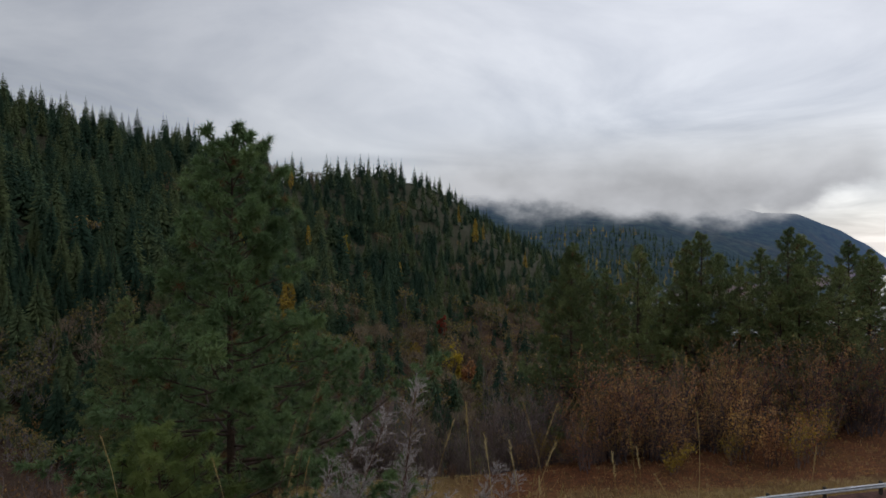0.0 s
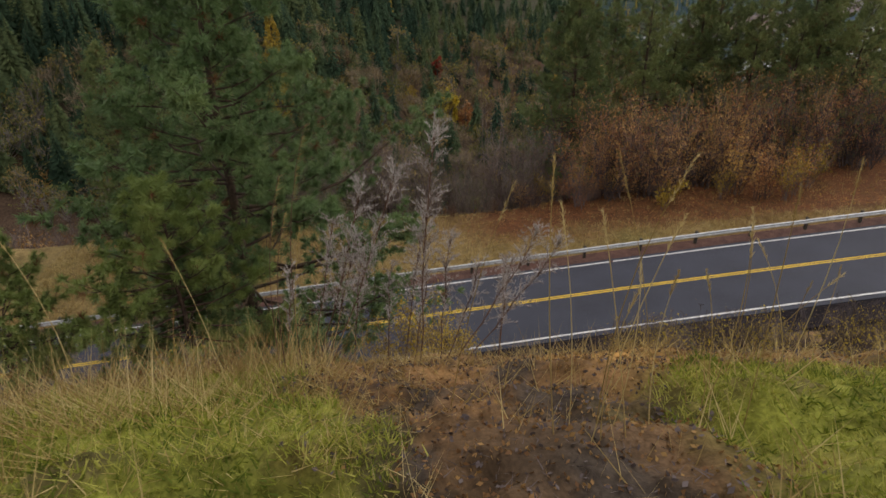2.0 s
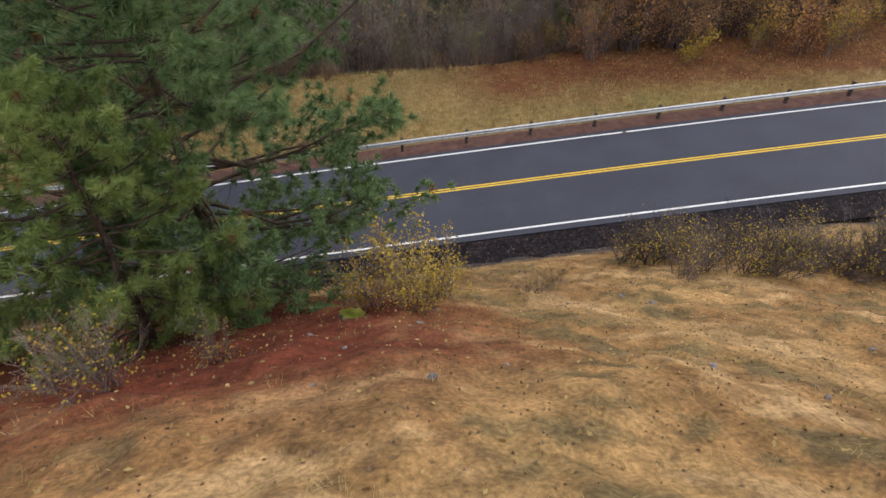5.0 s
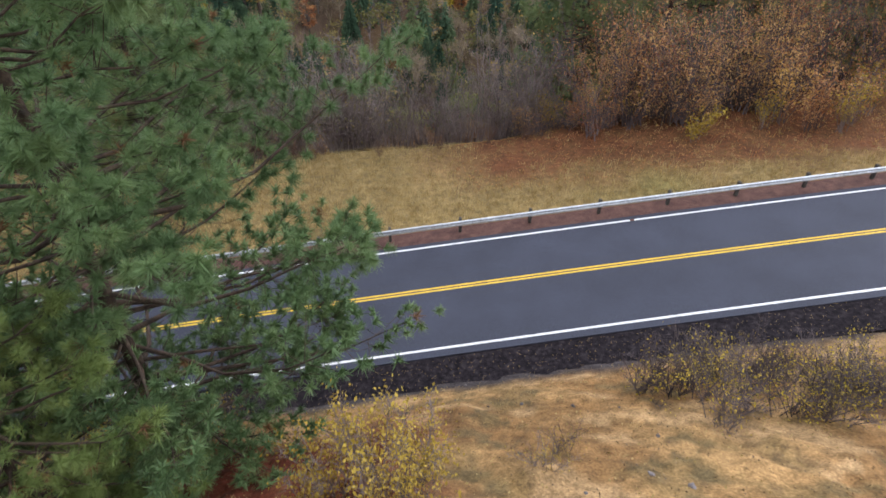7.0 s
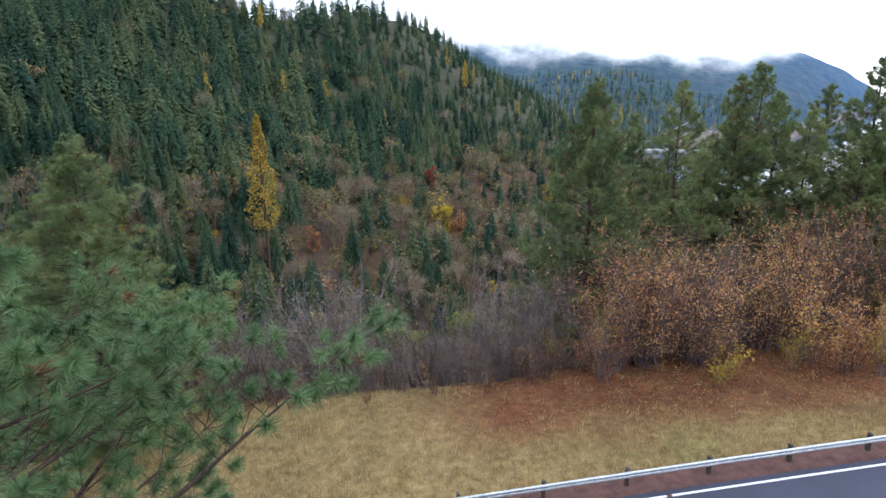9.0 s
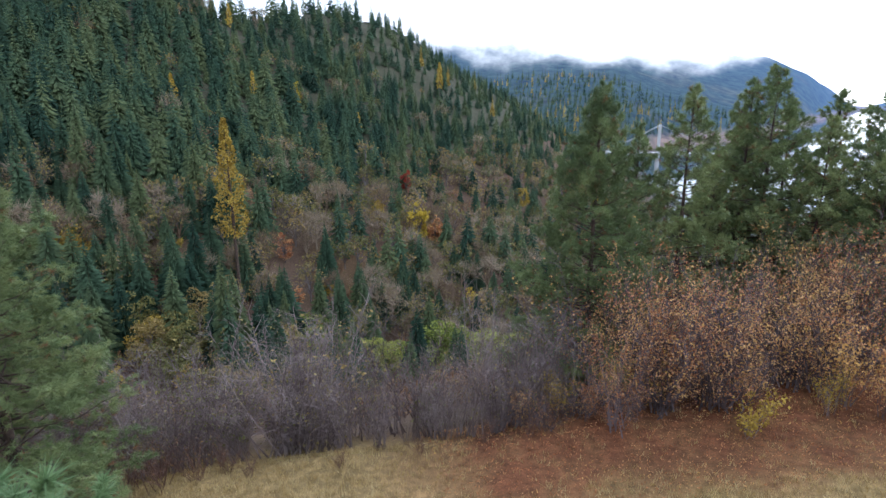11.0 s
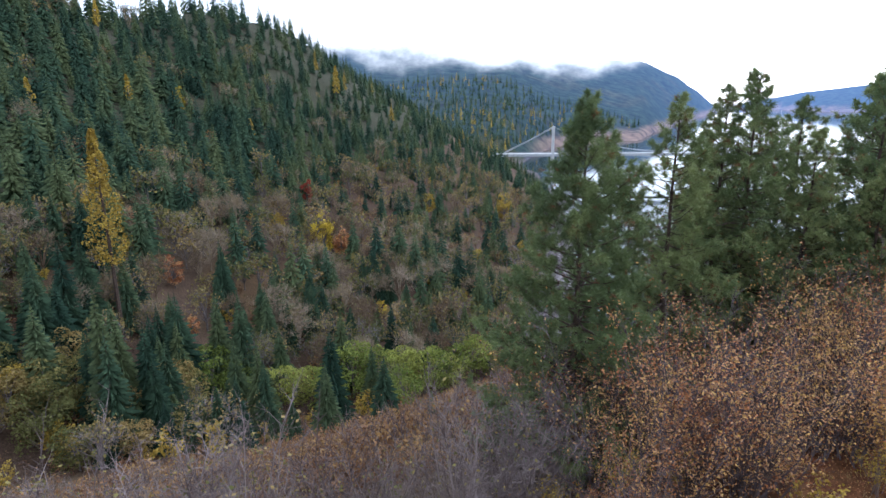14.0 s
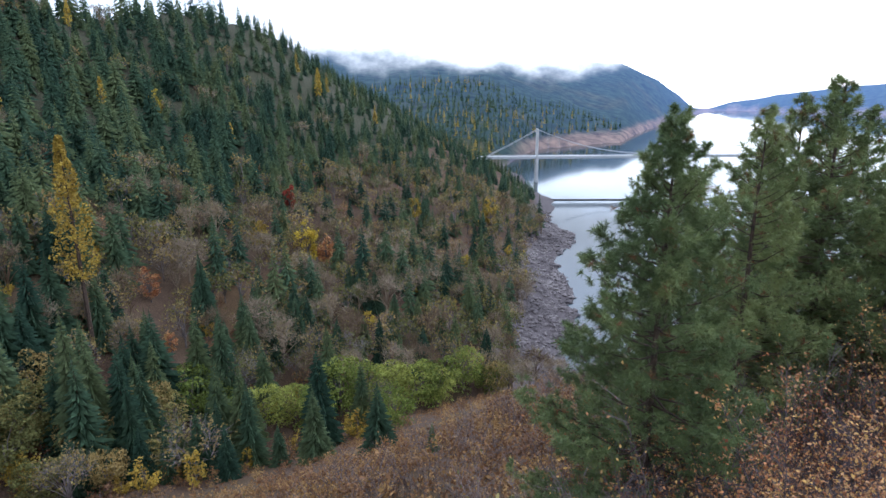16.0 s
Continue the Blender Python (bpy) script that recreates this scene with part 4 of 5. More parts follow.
FIR_MESH = [(w.mesh("trunk", M_BARK), g.mesh("crown", M_FIR)) for w, g in FIRS]
GULLY_FIRS = [(-9.4, 192.6, 19.4), (9.6, 209.3, 16.6), (1.9, 173.6, 14.7), (13.2, 144.0, 16.4), (20.6, 120.8, 12.5), (-3.2, 144.1, 11.8), (-12.6, 159.2, 13.4), (-29.3, 157.4, 34.0), (-23.8, 177.6, 21.0), (-39.9, 194.6, 22.0), (44.6, 246.7, 21.2), (40.5, 247.1, 16.4), (50.0, 246.6, 16.6), (23.5, 102.9, 4.6),
              (-41.8, 178.0, 20.4), (-43.6, 168.6, 18.8), (-30.5, 204.6, 19.5), (53.1, 230.2, 18.0), (62.0, 231.1, 17.1), (29.7, 213.5, 15.2), (88.5, 245.9, 20.2), (100.7, 262.2, 20.8), (70.4, 229.9, 16.2), (-32.9, 159.7, 17.4), (-7.5, 152.0, 10.5), (6.5, 150.5, 10.0)]
grow("gully_conifer", "broad green conifer standing in the gully", "conifer tree", "conifers in the gully", FIR_MESH, [(x, y, float(height(x, y)) - 0.3, h / 20, 1.15 if h < 25 else 0.7, 1.7 * x, 0) for x, y, h in GULLY_FIRS])
grow("conifer", "dark green conifer on the opposite hillside", "conifer tree", "conifers on the hillside", FIR_MESH, all_firs[:280])
rest = all_firs[280:]
scatter_stuff("conifer_forest", [g for w, g in FIRS_MID], [q for q in rest if q[1] < 470], M_FIR, "dense dark green conifer forest on the hillside", "forest")
turn_gold = [q for q in rest if q[1] >= 520 and q[0] > 50 and q[6] < 0.02]
scatter_stuff("ridge_larches", [g for w, g in FIRS_FAR], [(*q[:4], q[4] * 0.8, *q[5:]) for q in turn_gold], M_LARCH, "golden larches scattered along the ridge flank", "forest")
scatter_stuff("far_conifer_forest", [g for w, g in FIRS_FAR], [q for q in rest if q[1] >= 470 and q not in turn_gold], M_FIR, "dark conifer forest along the ridge", "forest")

# broadleaf trees on the lower hillside, bare or turning
lo = hill_spots(30000, -150, 230, 140, 520, lambda x, y, z, u: in_view(x, y) & on_hill(x, y) & ~rocky(x, y, z) & (u < (1.0 - 0.97 * density(x, y, z)) ** 1.5), 6.6, 16)
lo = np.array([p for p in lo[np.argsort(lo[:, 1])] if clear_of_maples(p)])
r = np.random.default_rng(18)
kind = 0.12 + 0.76 * r.random(len(lo)) + 0.9 * fbm(lo[:, 0] / 26, lo[:, 1] / 26, 81) + 0.25 * sstep(190, 170, lo[:, 1])
BARE_FAR = [dome_geo(200 + k, 10.0, 4.2 + 0.3 * k, 24, 34, 0.075, (120, 260, 60, 200)[k]) for k in range(4)]
OLIVE = [dome_geo(210 + k, 10.0, 4.2 + 0.2 * k, 26, 12, 0.07, 700, 0.17) for k in range(4)]
def family(name, label, cat, geos, pts, mw, ml, first, stuff_label, lo_s, hi_s, seed):
    q = spots_of(pts, lo_s, hi_s, 1.0, seed)
    kinds = [(w.mesh("trunk", mw), g.mesh("crown", ml) if g.n else None) for w, g in geos]
    grow(name, label, cat, name + "s on the valley side", kinds, q[:first])
    if q[first:]:
        far = {"bare_tree": DOME_FAR, "turning_tree": OLIVE_FAR}.get(name, geos)
        scatter_stuff(name + "_thicket", [w for w, g in far], q[first:], mw, stuff_label, "thicket")
        scatter_stuff(name + "_foliage", [g for w, g in far], q[first:], ml, stuff_label, "thicket")
DOME_FAR = [dome_geo(205 + k, 10.0, 4.4, 16, 16, 0.12, 110, 0.24) for k in range(3)]
OLIVE_FAR = [dome_geo(215 + k, 10.0, 4.4, 16, 8, 0.10, 260, 0.30) for k in range(3)]
family("bare_tree", "leafless grey-brown broadleaf tree on the valley side", "bare tree", BARE_FAR, lo[kind < 0.34], M_TWIGBROWN, M_OLIVE, 110, "leafless grey-brown woodland on the valley side", 0.85, 1.75, 21)
family("turning_tree", "olive-brown broadleaf tree in late autumn leaf", "broadleaf tree", OLIVE, lo[(kind >= 0.34) & (kind < 0.66)], M_BARKGREY, M_OLIVE, 90, "olive-brown woodland in late autumn leaf", 0.75, 1.65, 22)
family("russet_shrub", "russet autumn shrub on the valley side", "shrub", [broad_geo(220 + k, 5.0, 2.8, 16, 12, 0.32, 3) for k in range(3)], lo[(kind >= 0.66) & (kind < 0.93)], M_BARKGREY, M_BROWNLEAF, 80, "russet autumn undergrowth on the valley side", 0.6, 1.2, 23)
family("yellow_tree", "small yellow autumn tree on the valley side", "broadleaf tree", [broad_geo(230 + k, 7.0, 2.2, 18, 16, 0.34, 4) for k in range(2)], lo[kind >= 0.93], M_BARKGREY, M_LARCH, 40, "yellow autumn woodland", 0.6, 1.2, 24)

# gully maples
def maple_geo(seed, h=12.0, r=4.0):
    """Round-headed tree: a lobed dome of leaves on forking limbs."""
    rg = np.random.default_rng(seed)
    w, g = Geo(), Geo()
    w.tube([(0, 0, -0.6), (0.1, 0, h * 0.3), (0, 0.1, h * 0.6)], [0.24, 0.17, 0.06], 5)
    at = []
    for k in range(46):
        d = unit(rg, 1)[0]
        if k > 34:
            d[2] = rg.uniform(-1.5, -0.8)
        lobe = np.array([d[0] * r * 0.72, d[1] * r * 0.72, h * 0.62 + d[2] * h * 0.30]) * [1, 1, rg.uniform(0.92, 1.04)]
        if k % 3 == 0:
            w.tube([(0, 0, h * 0.25), lobe * [0.4, 0.4, 0.75], lobe], [0.08, 0.05, 0.02], 3)
        e = unit(rg, 60); e[:, 2] = np.abs(e[:, 2]) * 1.1 - 0.25
        at.append(lobe + e * r * 0.34 * rg.uniform(0.75, 1.0, (60, 1)))
    at = np.concatenate(at)
    g.leaves(at, 0.22 * rg.uniform(0.6, 1.3, len(at)), rg)
    return w, g
MAPLES = [maple_geo(240 + k, 12.0, 4.0 + 0.3 * k) for k in range(3)]
grow("maple", "rounded yellow-green maple in the gully", "maple tree", "maples in the gully", [(w.mesh("trunk", M_BARKGREY), g.mesh("crown", M_MAPLE)) for w, g in MAPLES],
     [(x, y, float(height(x, y)) - 0.3, 1.12 * h / 12, 1.2, 1.3 * x, 0) for x, y, h in MAPLE_SPOTS])
grow("faded_maple", "rounded olive-brown maple in the gully", "maple tree", "maples in the gully", [(w.mesh("trunk", M_BARKGREY), g.mesh("crown", M_OLIVE)) for w, g in MAPLES],
     [(x, y, float(height(x, y)) - 0.3, h / 12, 1.15, 1.3 * x, 0) for x, y, h in FADED_SPOTS])

# single coloured trees that stand out
def spire_geo(seed, h, rr, n, size):
    rg = np.random.default_rng(seed)
    w, g = Geo(), Geo()
    w.tube([(0, 0, -0.5), (0.1, 0, h * 0.5), (0, 0, h)], [h * 0.010 + 0.05, h * 0.007 + 0.03, 0.02], 6)
    u = rg.random(n) ** 0.85
    z = h * (0.36 + 0.64 * u)
    rad = rr * np.interp(u, [0, 0.1, 0.3, 1], [0.5, 0.95, 1.0, 0.12]) * (0.75 + 0.5 * vnoise(u * 16, u * 0, seed)) * np.sqrt(rg.random(n)) 
    a = rg.uniform(0, 6.283, n)
    a = a + 0.8 * np.sin(a * 3 + u * 20)
    at = np.stack([rad * np.cos(a), rad * np.sin(a), z - 0.15 * rad], 1)
    for k in range(40):
        i = rg.integers(0, n)
        w.tube([(0, 0, at[i, 2] + 0.2), at[i]], [0.05, 0.015], 3)
    g.leaves(at, size * rg.uniform(0.6, 1.4, n), rg)
    return w, g
def lone(name, label, cat, geo, mw, ml, x, y, top=None, h=None, scale=None):
    z = float(height(x, y)) - 0.2
    t = thing(name, label, cat)
    attach("trunk", geo[0].mesh("trunk", mw), t); attach("crown", geo[1].mesh("crown", ml), t)
    s = scale if scale else (top - z) / h
    t.matrix_basis = Matrix.Translation((x, y, z)) @ Matrix.Diagonal((s, s, s, 1))
lone("golden_larch", "tall golden yellow larch with a bare lower trunk", "larch tree", spire_geo(1, 40, 3.9, 3000, 0.28), M_BARK, M_LARCH, -33, 194, 10.5, 40)
lone("larch", "narrow golden larch on the ridge shoulder", "larch tree", spire_geo(2, 30, 3.0, 500, 0.7), M_BARKGREY, M_LARCH, 73, 511, None, 30, 1.05)
lone("larch", "orange larch high on the hillside", "larch tree", spire_geo(3, 22, 2.4, 300, 0.6), M_BARKGREY, M_LARCH, -70.5, 420, None, 22, 0.95)
lone("aspen", "small yellow aspen among the conifers", "aspen tree", broad_geo(31, 12, 3.0, 26, 18, 0.5), M_BARKGREY, M_YELLOWLEAF, -29.2, 370.8, None, 12, 1.2)
lone("aspen", "golden yellow aspen on the valley side", "aspen tree", broad_geo(32, 12, 3.4, 36, 26, 0.45), M_BARKGREY, M_YELLOWLEAF, 28.5, 270.5, None, 12, 1.5)
lone("aspen", "golden orange aspen on the valley side", "aspen tree", broad_geo(33, 10, 3.4, 36, 26, 0.45), M_BARKGREY, M_ORANGE, 36.2, 272.3, None, 10, 1.35)
lone("aspen", "olive-yellow aspen on the valley side", "aspen tree", broad_geo(34, 12, 4.0, 30, 20, 0.5), M_BARKGREY, M_LARCH, 10.9, 277.0, None, 12, 1.0)
lone("maple_sapling", "bright yellow bushy sapling", "maple tree", broad_geo(35, 6, 2.8, 24, 24, 0.4), M_BARKGREY, M_YELLOWLEAF, 45.4, 236.7, None, 6, 0.9)
lone("maple_sapling", "bright yellow bushy sapling by the shore", "maple tree", broad_geo(36, 6, 2.8, 24, 24, 0.4), M_BARKGREY, M_YELLOWLEAF, 115.8, 317.5, None, 6, 1.1)
lone("red_maple", "dark red maple among dark conifers", "maple tree", broad_geo(37, 13, 2.6, 26, 20, 0.5), M_BARKGREY, M_REDLEAF, 27.5, 318, None, 13, 1.15)
lone("orange_maple", "orange maple on the valley side", "maple tree", broad_geo(38, 11, 3.0, 28, 20, 0.42), M_BARKGREY, M_ORANGE, -22.9, 222.6, None, 11, 1.0)
lone("orange_maple", "slim orange maple in the gully", "maple tree", broad_geo(39, 9, 1.8, 22, 18, 0.36), M_BARKGREY, M_ORANGE, -16.8, 201.1, None, 9, 1.0)
lone("orange_maple", "golden orange maple low on the valley side", "maple tree", broad_geo(40, 10, 4.2, 34, 24, 0.40), M_BARKGREY, M_LARCH, -47, 163, None, 10, 1.05)
lone("orange_maple", "golden orange maple above the gully", "maple tree", broad_geo(48, 11, 4.6, 40, 26, 0.42), M_BARKGREY, M_LARCH, -72, 184, None, 11, 1.0)
lone("orange_maple", "small orange maple above the gully", "maple tree", broad_geo(49, 8, 2.6, 26, 20, 0.36), M_BARKGREY, M_ORANGE, -60, 172, None, 8, 1.0)
lone("larch", "orange larch among the conifers", "larch tree", spire_geo(4, 16, 2.2, 300, 0.5), M_BARKGREY, M_LARCH, -75, 300, None, 16, 1.0)
lone("larch", "slim orange larch on the hillside", "larch tree", spire_geo(5, 18, 2.2, 300, 0.5), M_BARKGREY, M_LARCH, -48, 345, None, 18, 1.0)
lone("larch", "small golden larch on the hillside", "larch tree", spire_geo(6, 14, 2.0, 260, 0.5), M_BARKGREY, M_LARCH, 5, 372, None, 14, 1.0)
lone("orange_maple", "yellow-brown maple below the conifers", "maple tree", broad_geo(50, 10, 3.6, 34, 24, 0.42), M_BARKGREY, M_LARCH, 22, 262, None, 10, 0.9)
lone("orange_maple", "rust-coloured maple below the conifers", "maple tree", broad_geo(51, 11, 3.2, 34, 24, 0.42), M_BARKGREY, M_ORANGE, -36, 240, None, 11, 1.0)
lone("aspen", "tall golden aspen among bare trees above the shore", "aspen tree", broad_geo(52, 12, 3.6, 30, 20, 0.5), M_BARKGREY, M_LARCH, 172.2, 406.8, None, 12, 1.8)
lone("aspen", "pale yellow aspen among bare trees", "aspen tree", broad_geo(53, 11, 3.0, 28, 20, 0.45), M_BARKGREY, M_LARCH, 104.5, 368.0, None, 11, 1.4)
lone("orange_maple", "orange-yellow maple at the foot of the gully", "maple tree", broad_geo(54, 8, 3.4, 30, 24, 0.36), M_BARKGREY, M_LARCH, -36.9, 151.0, None, 8, 1.0)
lone("shore_conifer", "dark conifer standing on the rocky point", "conifer tree", fir_geo(41, 20, 4.6, 15, 9), M_BARK, M_FIR, 231, 442, None, 20, 1.35)
lone("shore_conifer", "small dark conifer standing on the rocky point", "conifer tree", fir_geo(42, 20, 3.6, 14, 8), M_BARK, M_FIR, 216, 440, None, 20, 0.5)

# far shelf beyond the spur, with larches
fs = hill_spots(60000, 100, 1150, 640, 1650, lambda x, y, z, u: (z > LAKE + 20) & (np.hypot(x, y) > np.interp(np.degrees(np.arctan2(x, y)), [10, 20, 22], [1000, 960, 760])) & (np.hypot(x, y) < 1750 - 350 * u), 6.0, 44)
q = spots_of(fs, 0.9, 1.6, 1.0, 45)
gold = np.random.default_rng(46).random(len(q)) + 0.9 * fbm(fs[:, 0] / 150, fs[:, 1] / 150, 47) > 0.80
scatter_stuff("lakeside_forest", [g for w, g in FIRS_TINY], [a for a, b in zip(q, gold) if not b], M_FIR, "far conifer forest above the lake shore", "forest")
scatter_stuff("lakeside_larches", [g for w, g in FIRS_TINY], [(*a[:3], a[3] * 0.9, a[4] * 0.8, *a[5:]) for a, b in zip(q, gold) if b], M_LARCH, "far golden larches among the conifers", "forest")

# ---------- brush on the slope below the meadow ----------
def slope_spots(n, x0, x1, y0, y1, seed):
    r = np.random.default_rng(seed)
    x, y = r.uniform(x0, x1, n), r.uniform(y0, y1, n)
    ok = (hill(x, y) < near_lawn(x, y)) & (height(x, y) > LAKE + 6) & (y < 104 + 0.75 * np.clip(x - 18, 0, 90) + 6 * fbm(x / 8, y / 8, 57))
    return np.stack([x, y, height(x, y)], 1)[ok]
BRUSH = [bare_geo(300 + k, 4.6, 2.0, 6, 15, 0.06, 26, 0.10) for k in range(4)]
pts = slope_spots(1600, -70, 110, 57, 175, 50)
q = spots_of(pts, 0.6, 1.25, 1.0, 51)
scatter_stuff("slope_brush", [w for w, g in BRUSH], q, M_TWIG, "grey-purple leafless brush on the slope", "brush")
scatter_stuff("slope_brush_leaves", [g for w, g in BRUSH], q, M_BROWNLEAF, "russet leaves clinging to the brush", "brush")
pts = slope_spots(900, -60, 110, 70, 175, 52)
RUS = [broad_geo(310 + k, 3.0, 2.0, 9, 6, 0.28, 2) for k in range(3)]
q = spots_of(pts, 0.6, 1.3, 1.0, 53)
r = np.random.default_rng(54)
extra = np.stack([r.uniform(-5, 42, 500), r.uniform(68, 118, 500)], 1)
q += spots_of(np.c_[extra, height(extra[:, 0], extra[:, 1])], 0.45, 0.95, 1.0, 55)
extra = np.stack([r.uniform(-60, 85, 1100), r.uniform(104, 200, 1100)], 1)
q += spots_of(np.c_[extra, height(extra[:, 0], extra[:, 1])], 0.3, 0.8, 1.0, 56)
scatter_stuff("russet_brush", [g for w, g in RUS], q, M_BROWNLEAF, "russet and orange low brush on the slope", "brush")

# thicket on the meadow's lip
THICK = [bare_geo(320 + k, 5.4, (1.5, 2.4, 1.9, 1.2, 2.2)[k], (7, 9, 8, 6, 9)[k], 36, 0.030, (20, 110, 40, 170, 60)[k], 0.055, (0.7, 0.35, 0.5, 0.8, 0.4)[k]) for k in range(5)]
kinds = [(w.mesh("branchwork", M_TWIG), g.mesh("foliage", M_OLIVE) if g.n else None) for w, g in THICK]
r = np.random.default_rng(60)
sp = []
for k in range(165):
    x = r.uniform(-21, 15); y = 51.3 + r.uniform(0, 7.5) + 0.02 * abs(x - 4)
    sp.append((x, y, float(height(x, y)), (0.55 + 1.05 * r.random() ** 1.5) * (0.8 + 0.5 * float(vnoise(x / 2.5, y / 2.5, 66))), r.uniform(0.8, 1.3), r.uniform(0, 6), 0))
grow("bare_shrub", "leafless grey-purple shrub at the meadow's edge", "shrub", "shrubs at the meadow's edge", kinds, sp, ("branchwork", "foliage"))
RED = [bare_geo(330 + k, 2.6, 1.4, 12, 22, 0.03, 120, 0.05) for k in range(2)]
kinds = [(w.mesh("branchwork", M_WEEDSTEM), g.mesh("foliage", M_BROWNLEAF)) for w, g in RED]
grow("red_shrub", "dense low reddish-brown shrub", "shrub", "reddish shrubs", kinds, [(x, y, float(height(x, y)), s, 1.0, a, 0) for x, y, s, a in ((-7.5, 49.6, 1.1, 0), (-6.0, 49.9, 0.9, 1), (-9.4, 50.2, 1.1, 2), (-4.6, 50.3, 0.8, 3), (-8.2, 51, 1.0, 4), (-3.4, 49.6, 0.6, 5), (-10.8, 49.2, 1.0, 0.6), (-12.4, 49.6, 1.1, 1.6), (-13.8, 50.2, 1.0, 2.6), (-11.6, 48.2, 0.7, 3.6), (-9.0, 48.6, 0.7, 4.6), (-15.2, 50.6, 1.1, 5.6), (1.2, 49.4, 0.5, 0.9), (5.4, 49.6, 0.55, 1.9), (8.8, 49.9, 0.6, 2.9), (11.5, 50.0, 0.7, 3.9))], ("branchwork", "foliage"))

UNDER = [bare_geo(335 + k, 4.2, 2.2, 10, 32, 0.036, (320, 120, 480)[k], 0.046, 0.4, low=0.05) for k in range(3)]
kinds = [(w.mesh("branchwork", M_TWIGDARK), g.mesh("foliage", M_ORANGE)) for w, g in UNDER]
sp = []
for k in range(44):
    x = r.uniform(14, 52); y = 54.5 + 0.08 * (x - 14) + r.uniform(0, 10)
    sp.append((x, y, float(height(x, y)), r.uniform(0.7, 1.5), r.uniform(0.9, 1.3), r.uniform(0, 6), 0))
for k in range(46):
    x = r.uniform(11, 46); y = 50.2 + 0.06 * (x - 12) + r.uniform(0, 2.6)
    sp.append((x, y, float(height(x, y)), r.uniform(0.3, 0.65), r.uniform(0.9, 1.3), r.uniform(0, 6), 0))
grow("understorey_shrub", "dark purple-brown leafless shrub under the pines", "shrub", "shrubs under the pines", kinds, sp, ("branchwork", "foliage"))

# autumn birches and shrubs with orange leaves
AUT = [bare_geo(340 + k, 9.6, 3.2, 11, 44, 0.040, n, 0.060, low=0.04) for k, n in enumerate((2500, 1300, 3000, 500))]
kinds = [(w.mesh("branchwork", M_TWIGDARK), g.mesh("foliage", M_ORANGE)) for w, g in AUT]
sp = []
for k in range(46):
    x = r.uniform(15, 47); y = 49.6 + 0.05 * (x - 15) + r.uniform(0, 9)
    sp.append((x, y, float(height(x, y)), r.uniform(0.7, 1.08), r.uniform(0.9, 1.2), r.uniform(0, 6), 0))
grow("autumn_tree", "slender multi-stemmed tree with sparse orange-brown leaves", "broadleaf tree", "autumn trees beside the meadow", kinds, sp, ("branchwork", "foliage"))
FULL = [bare_geo(350 + k, 5.0, 1.5, 9, 30, 0.03, 900, 0.075) for k in range(2)]
kinds = [(w.mesh("branchwork", M_TWIG), g.mesh("foliage", m)) for (w, g), m in zip(FULL, (M_ORANGE, M_LARCH))]
grow("orange_shrub", "leafy orange shrub at the edge of the meadow", "shrub", "orange shrubs", kinds, [(x, y, float(height(x, y)), s, 1.0, a, 0) for x, y, s, a in ((29.5, 48.9, 1.15, 1), (28.0, 48.2, 0.6, 2), (31.4, 47.6, 1.0, 1), (36, 49, 0.9, 4), (34, 47.6, 0.9, 3), (32.6, 46.6, 0.85, 2.2), (30.6, 47.2, 0.75, 5.1), (13.4, 51.4, 0.62, 0.4), (15.2, 51.0, 0.5, 3.3), (17.0, 51.8, 0.7, 1.8), (11.6, 52.2, 0.55, 4.0), (19.4, 51.2, 0.6, 2.7), (24.6, 50.2, 0.55, 0.8))], ("branchwork", "foliage"))
YB = [bare_geo(360, 2.3, 1.7, 9, 22, 0.022, 620, 0.08)]
kinds = [(w.mesh("branchwork", M_TWIG), g.mesh("foliage", M_LARCH)) for w, g in YB]
grow("yellow_shrub", "low spreading yellow-leaved shrub on leaf litter", "shrub", "", kinds, [(22.6, 47.4, float(height(22.6, 47.4)), 1.0, 1.1, 1.0, 0)], ("branchwork", "foliage"))

# ---------- shrubs on the cut bank ----------
BANK = [bare_geo(370 + k, 2.0, 1.2, 14, 40, 0.02, n, 0.031) for k, n in enumerate((1250, 170, 40, 360))]
kinds = [(w.mesh("branchwork", M_TWIG), g.mesh("foliage", M_LARCH)) for w, g in BANK]
def bank_shrubs(spots, ks, label, group):
    grow("bank_shrub", label, "shrub", group, ks, [(x, y, float(height(x, y)), s, w, a, 0) for x, y, s, w, a in spots], ("branchwork", "foliage"))
bank_shrubs([(1.1, 19.4, 1.35, 1.0, 0.2), (0.2, 19.6, 1.1, 1.1, 1.9), (2.2, 20.2, 1.15, 1.0, 3.1), (1.6, 18.5, 0.8, 1.0, 4.4)], [kinds[0]], "yellow-leaved shrub on the cut bank", "yellow bank shrubs")
r = np.random.default_rng(61)
dark_kinds = [(w.mesh("branchwork", M_TWIGDARK), g.mesh("foliage", M_YELLOWLEAF)) for w, g in BANK[1:]]
bank_shrubs([(10.0 + 0.25 * k + r.uniform(-0.5, 0.5), r.uniform(22.0, 25.6), r.uniform(0.65, 1.2), r.uniform(1.0, 1.4), r.uniform(0, 6)) for k in range(92)], dark_kinds, "grey-twigged shrub with small yellow leaves above the ditch", "roadside shrubs")
bank_shrubs([(-16 + 1.3 * k + r.uniform(-0.6, 0.6), r.uniform(22.5, 26.6), r.uniform(0.9, 1.4), r.uniform(1, 1.3), r.uniform(0, 6)) for k in range(10)], [kinds[0], kinds[3]], "yellow-green shrub beside the road", "roadside shrubs")
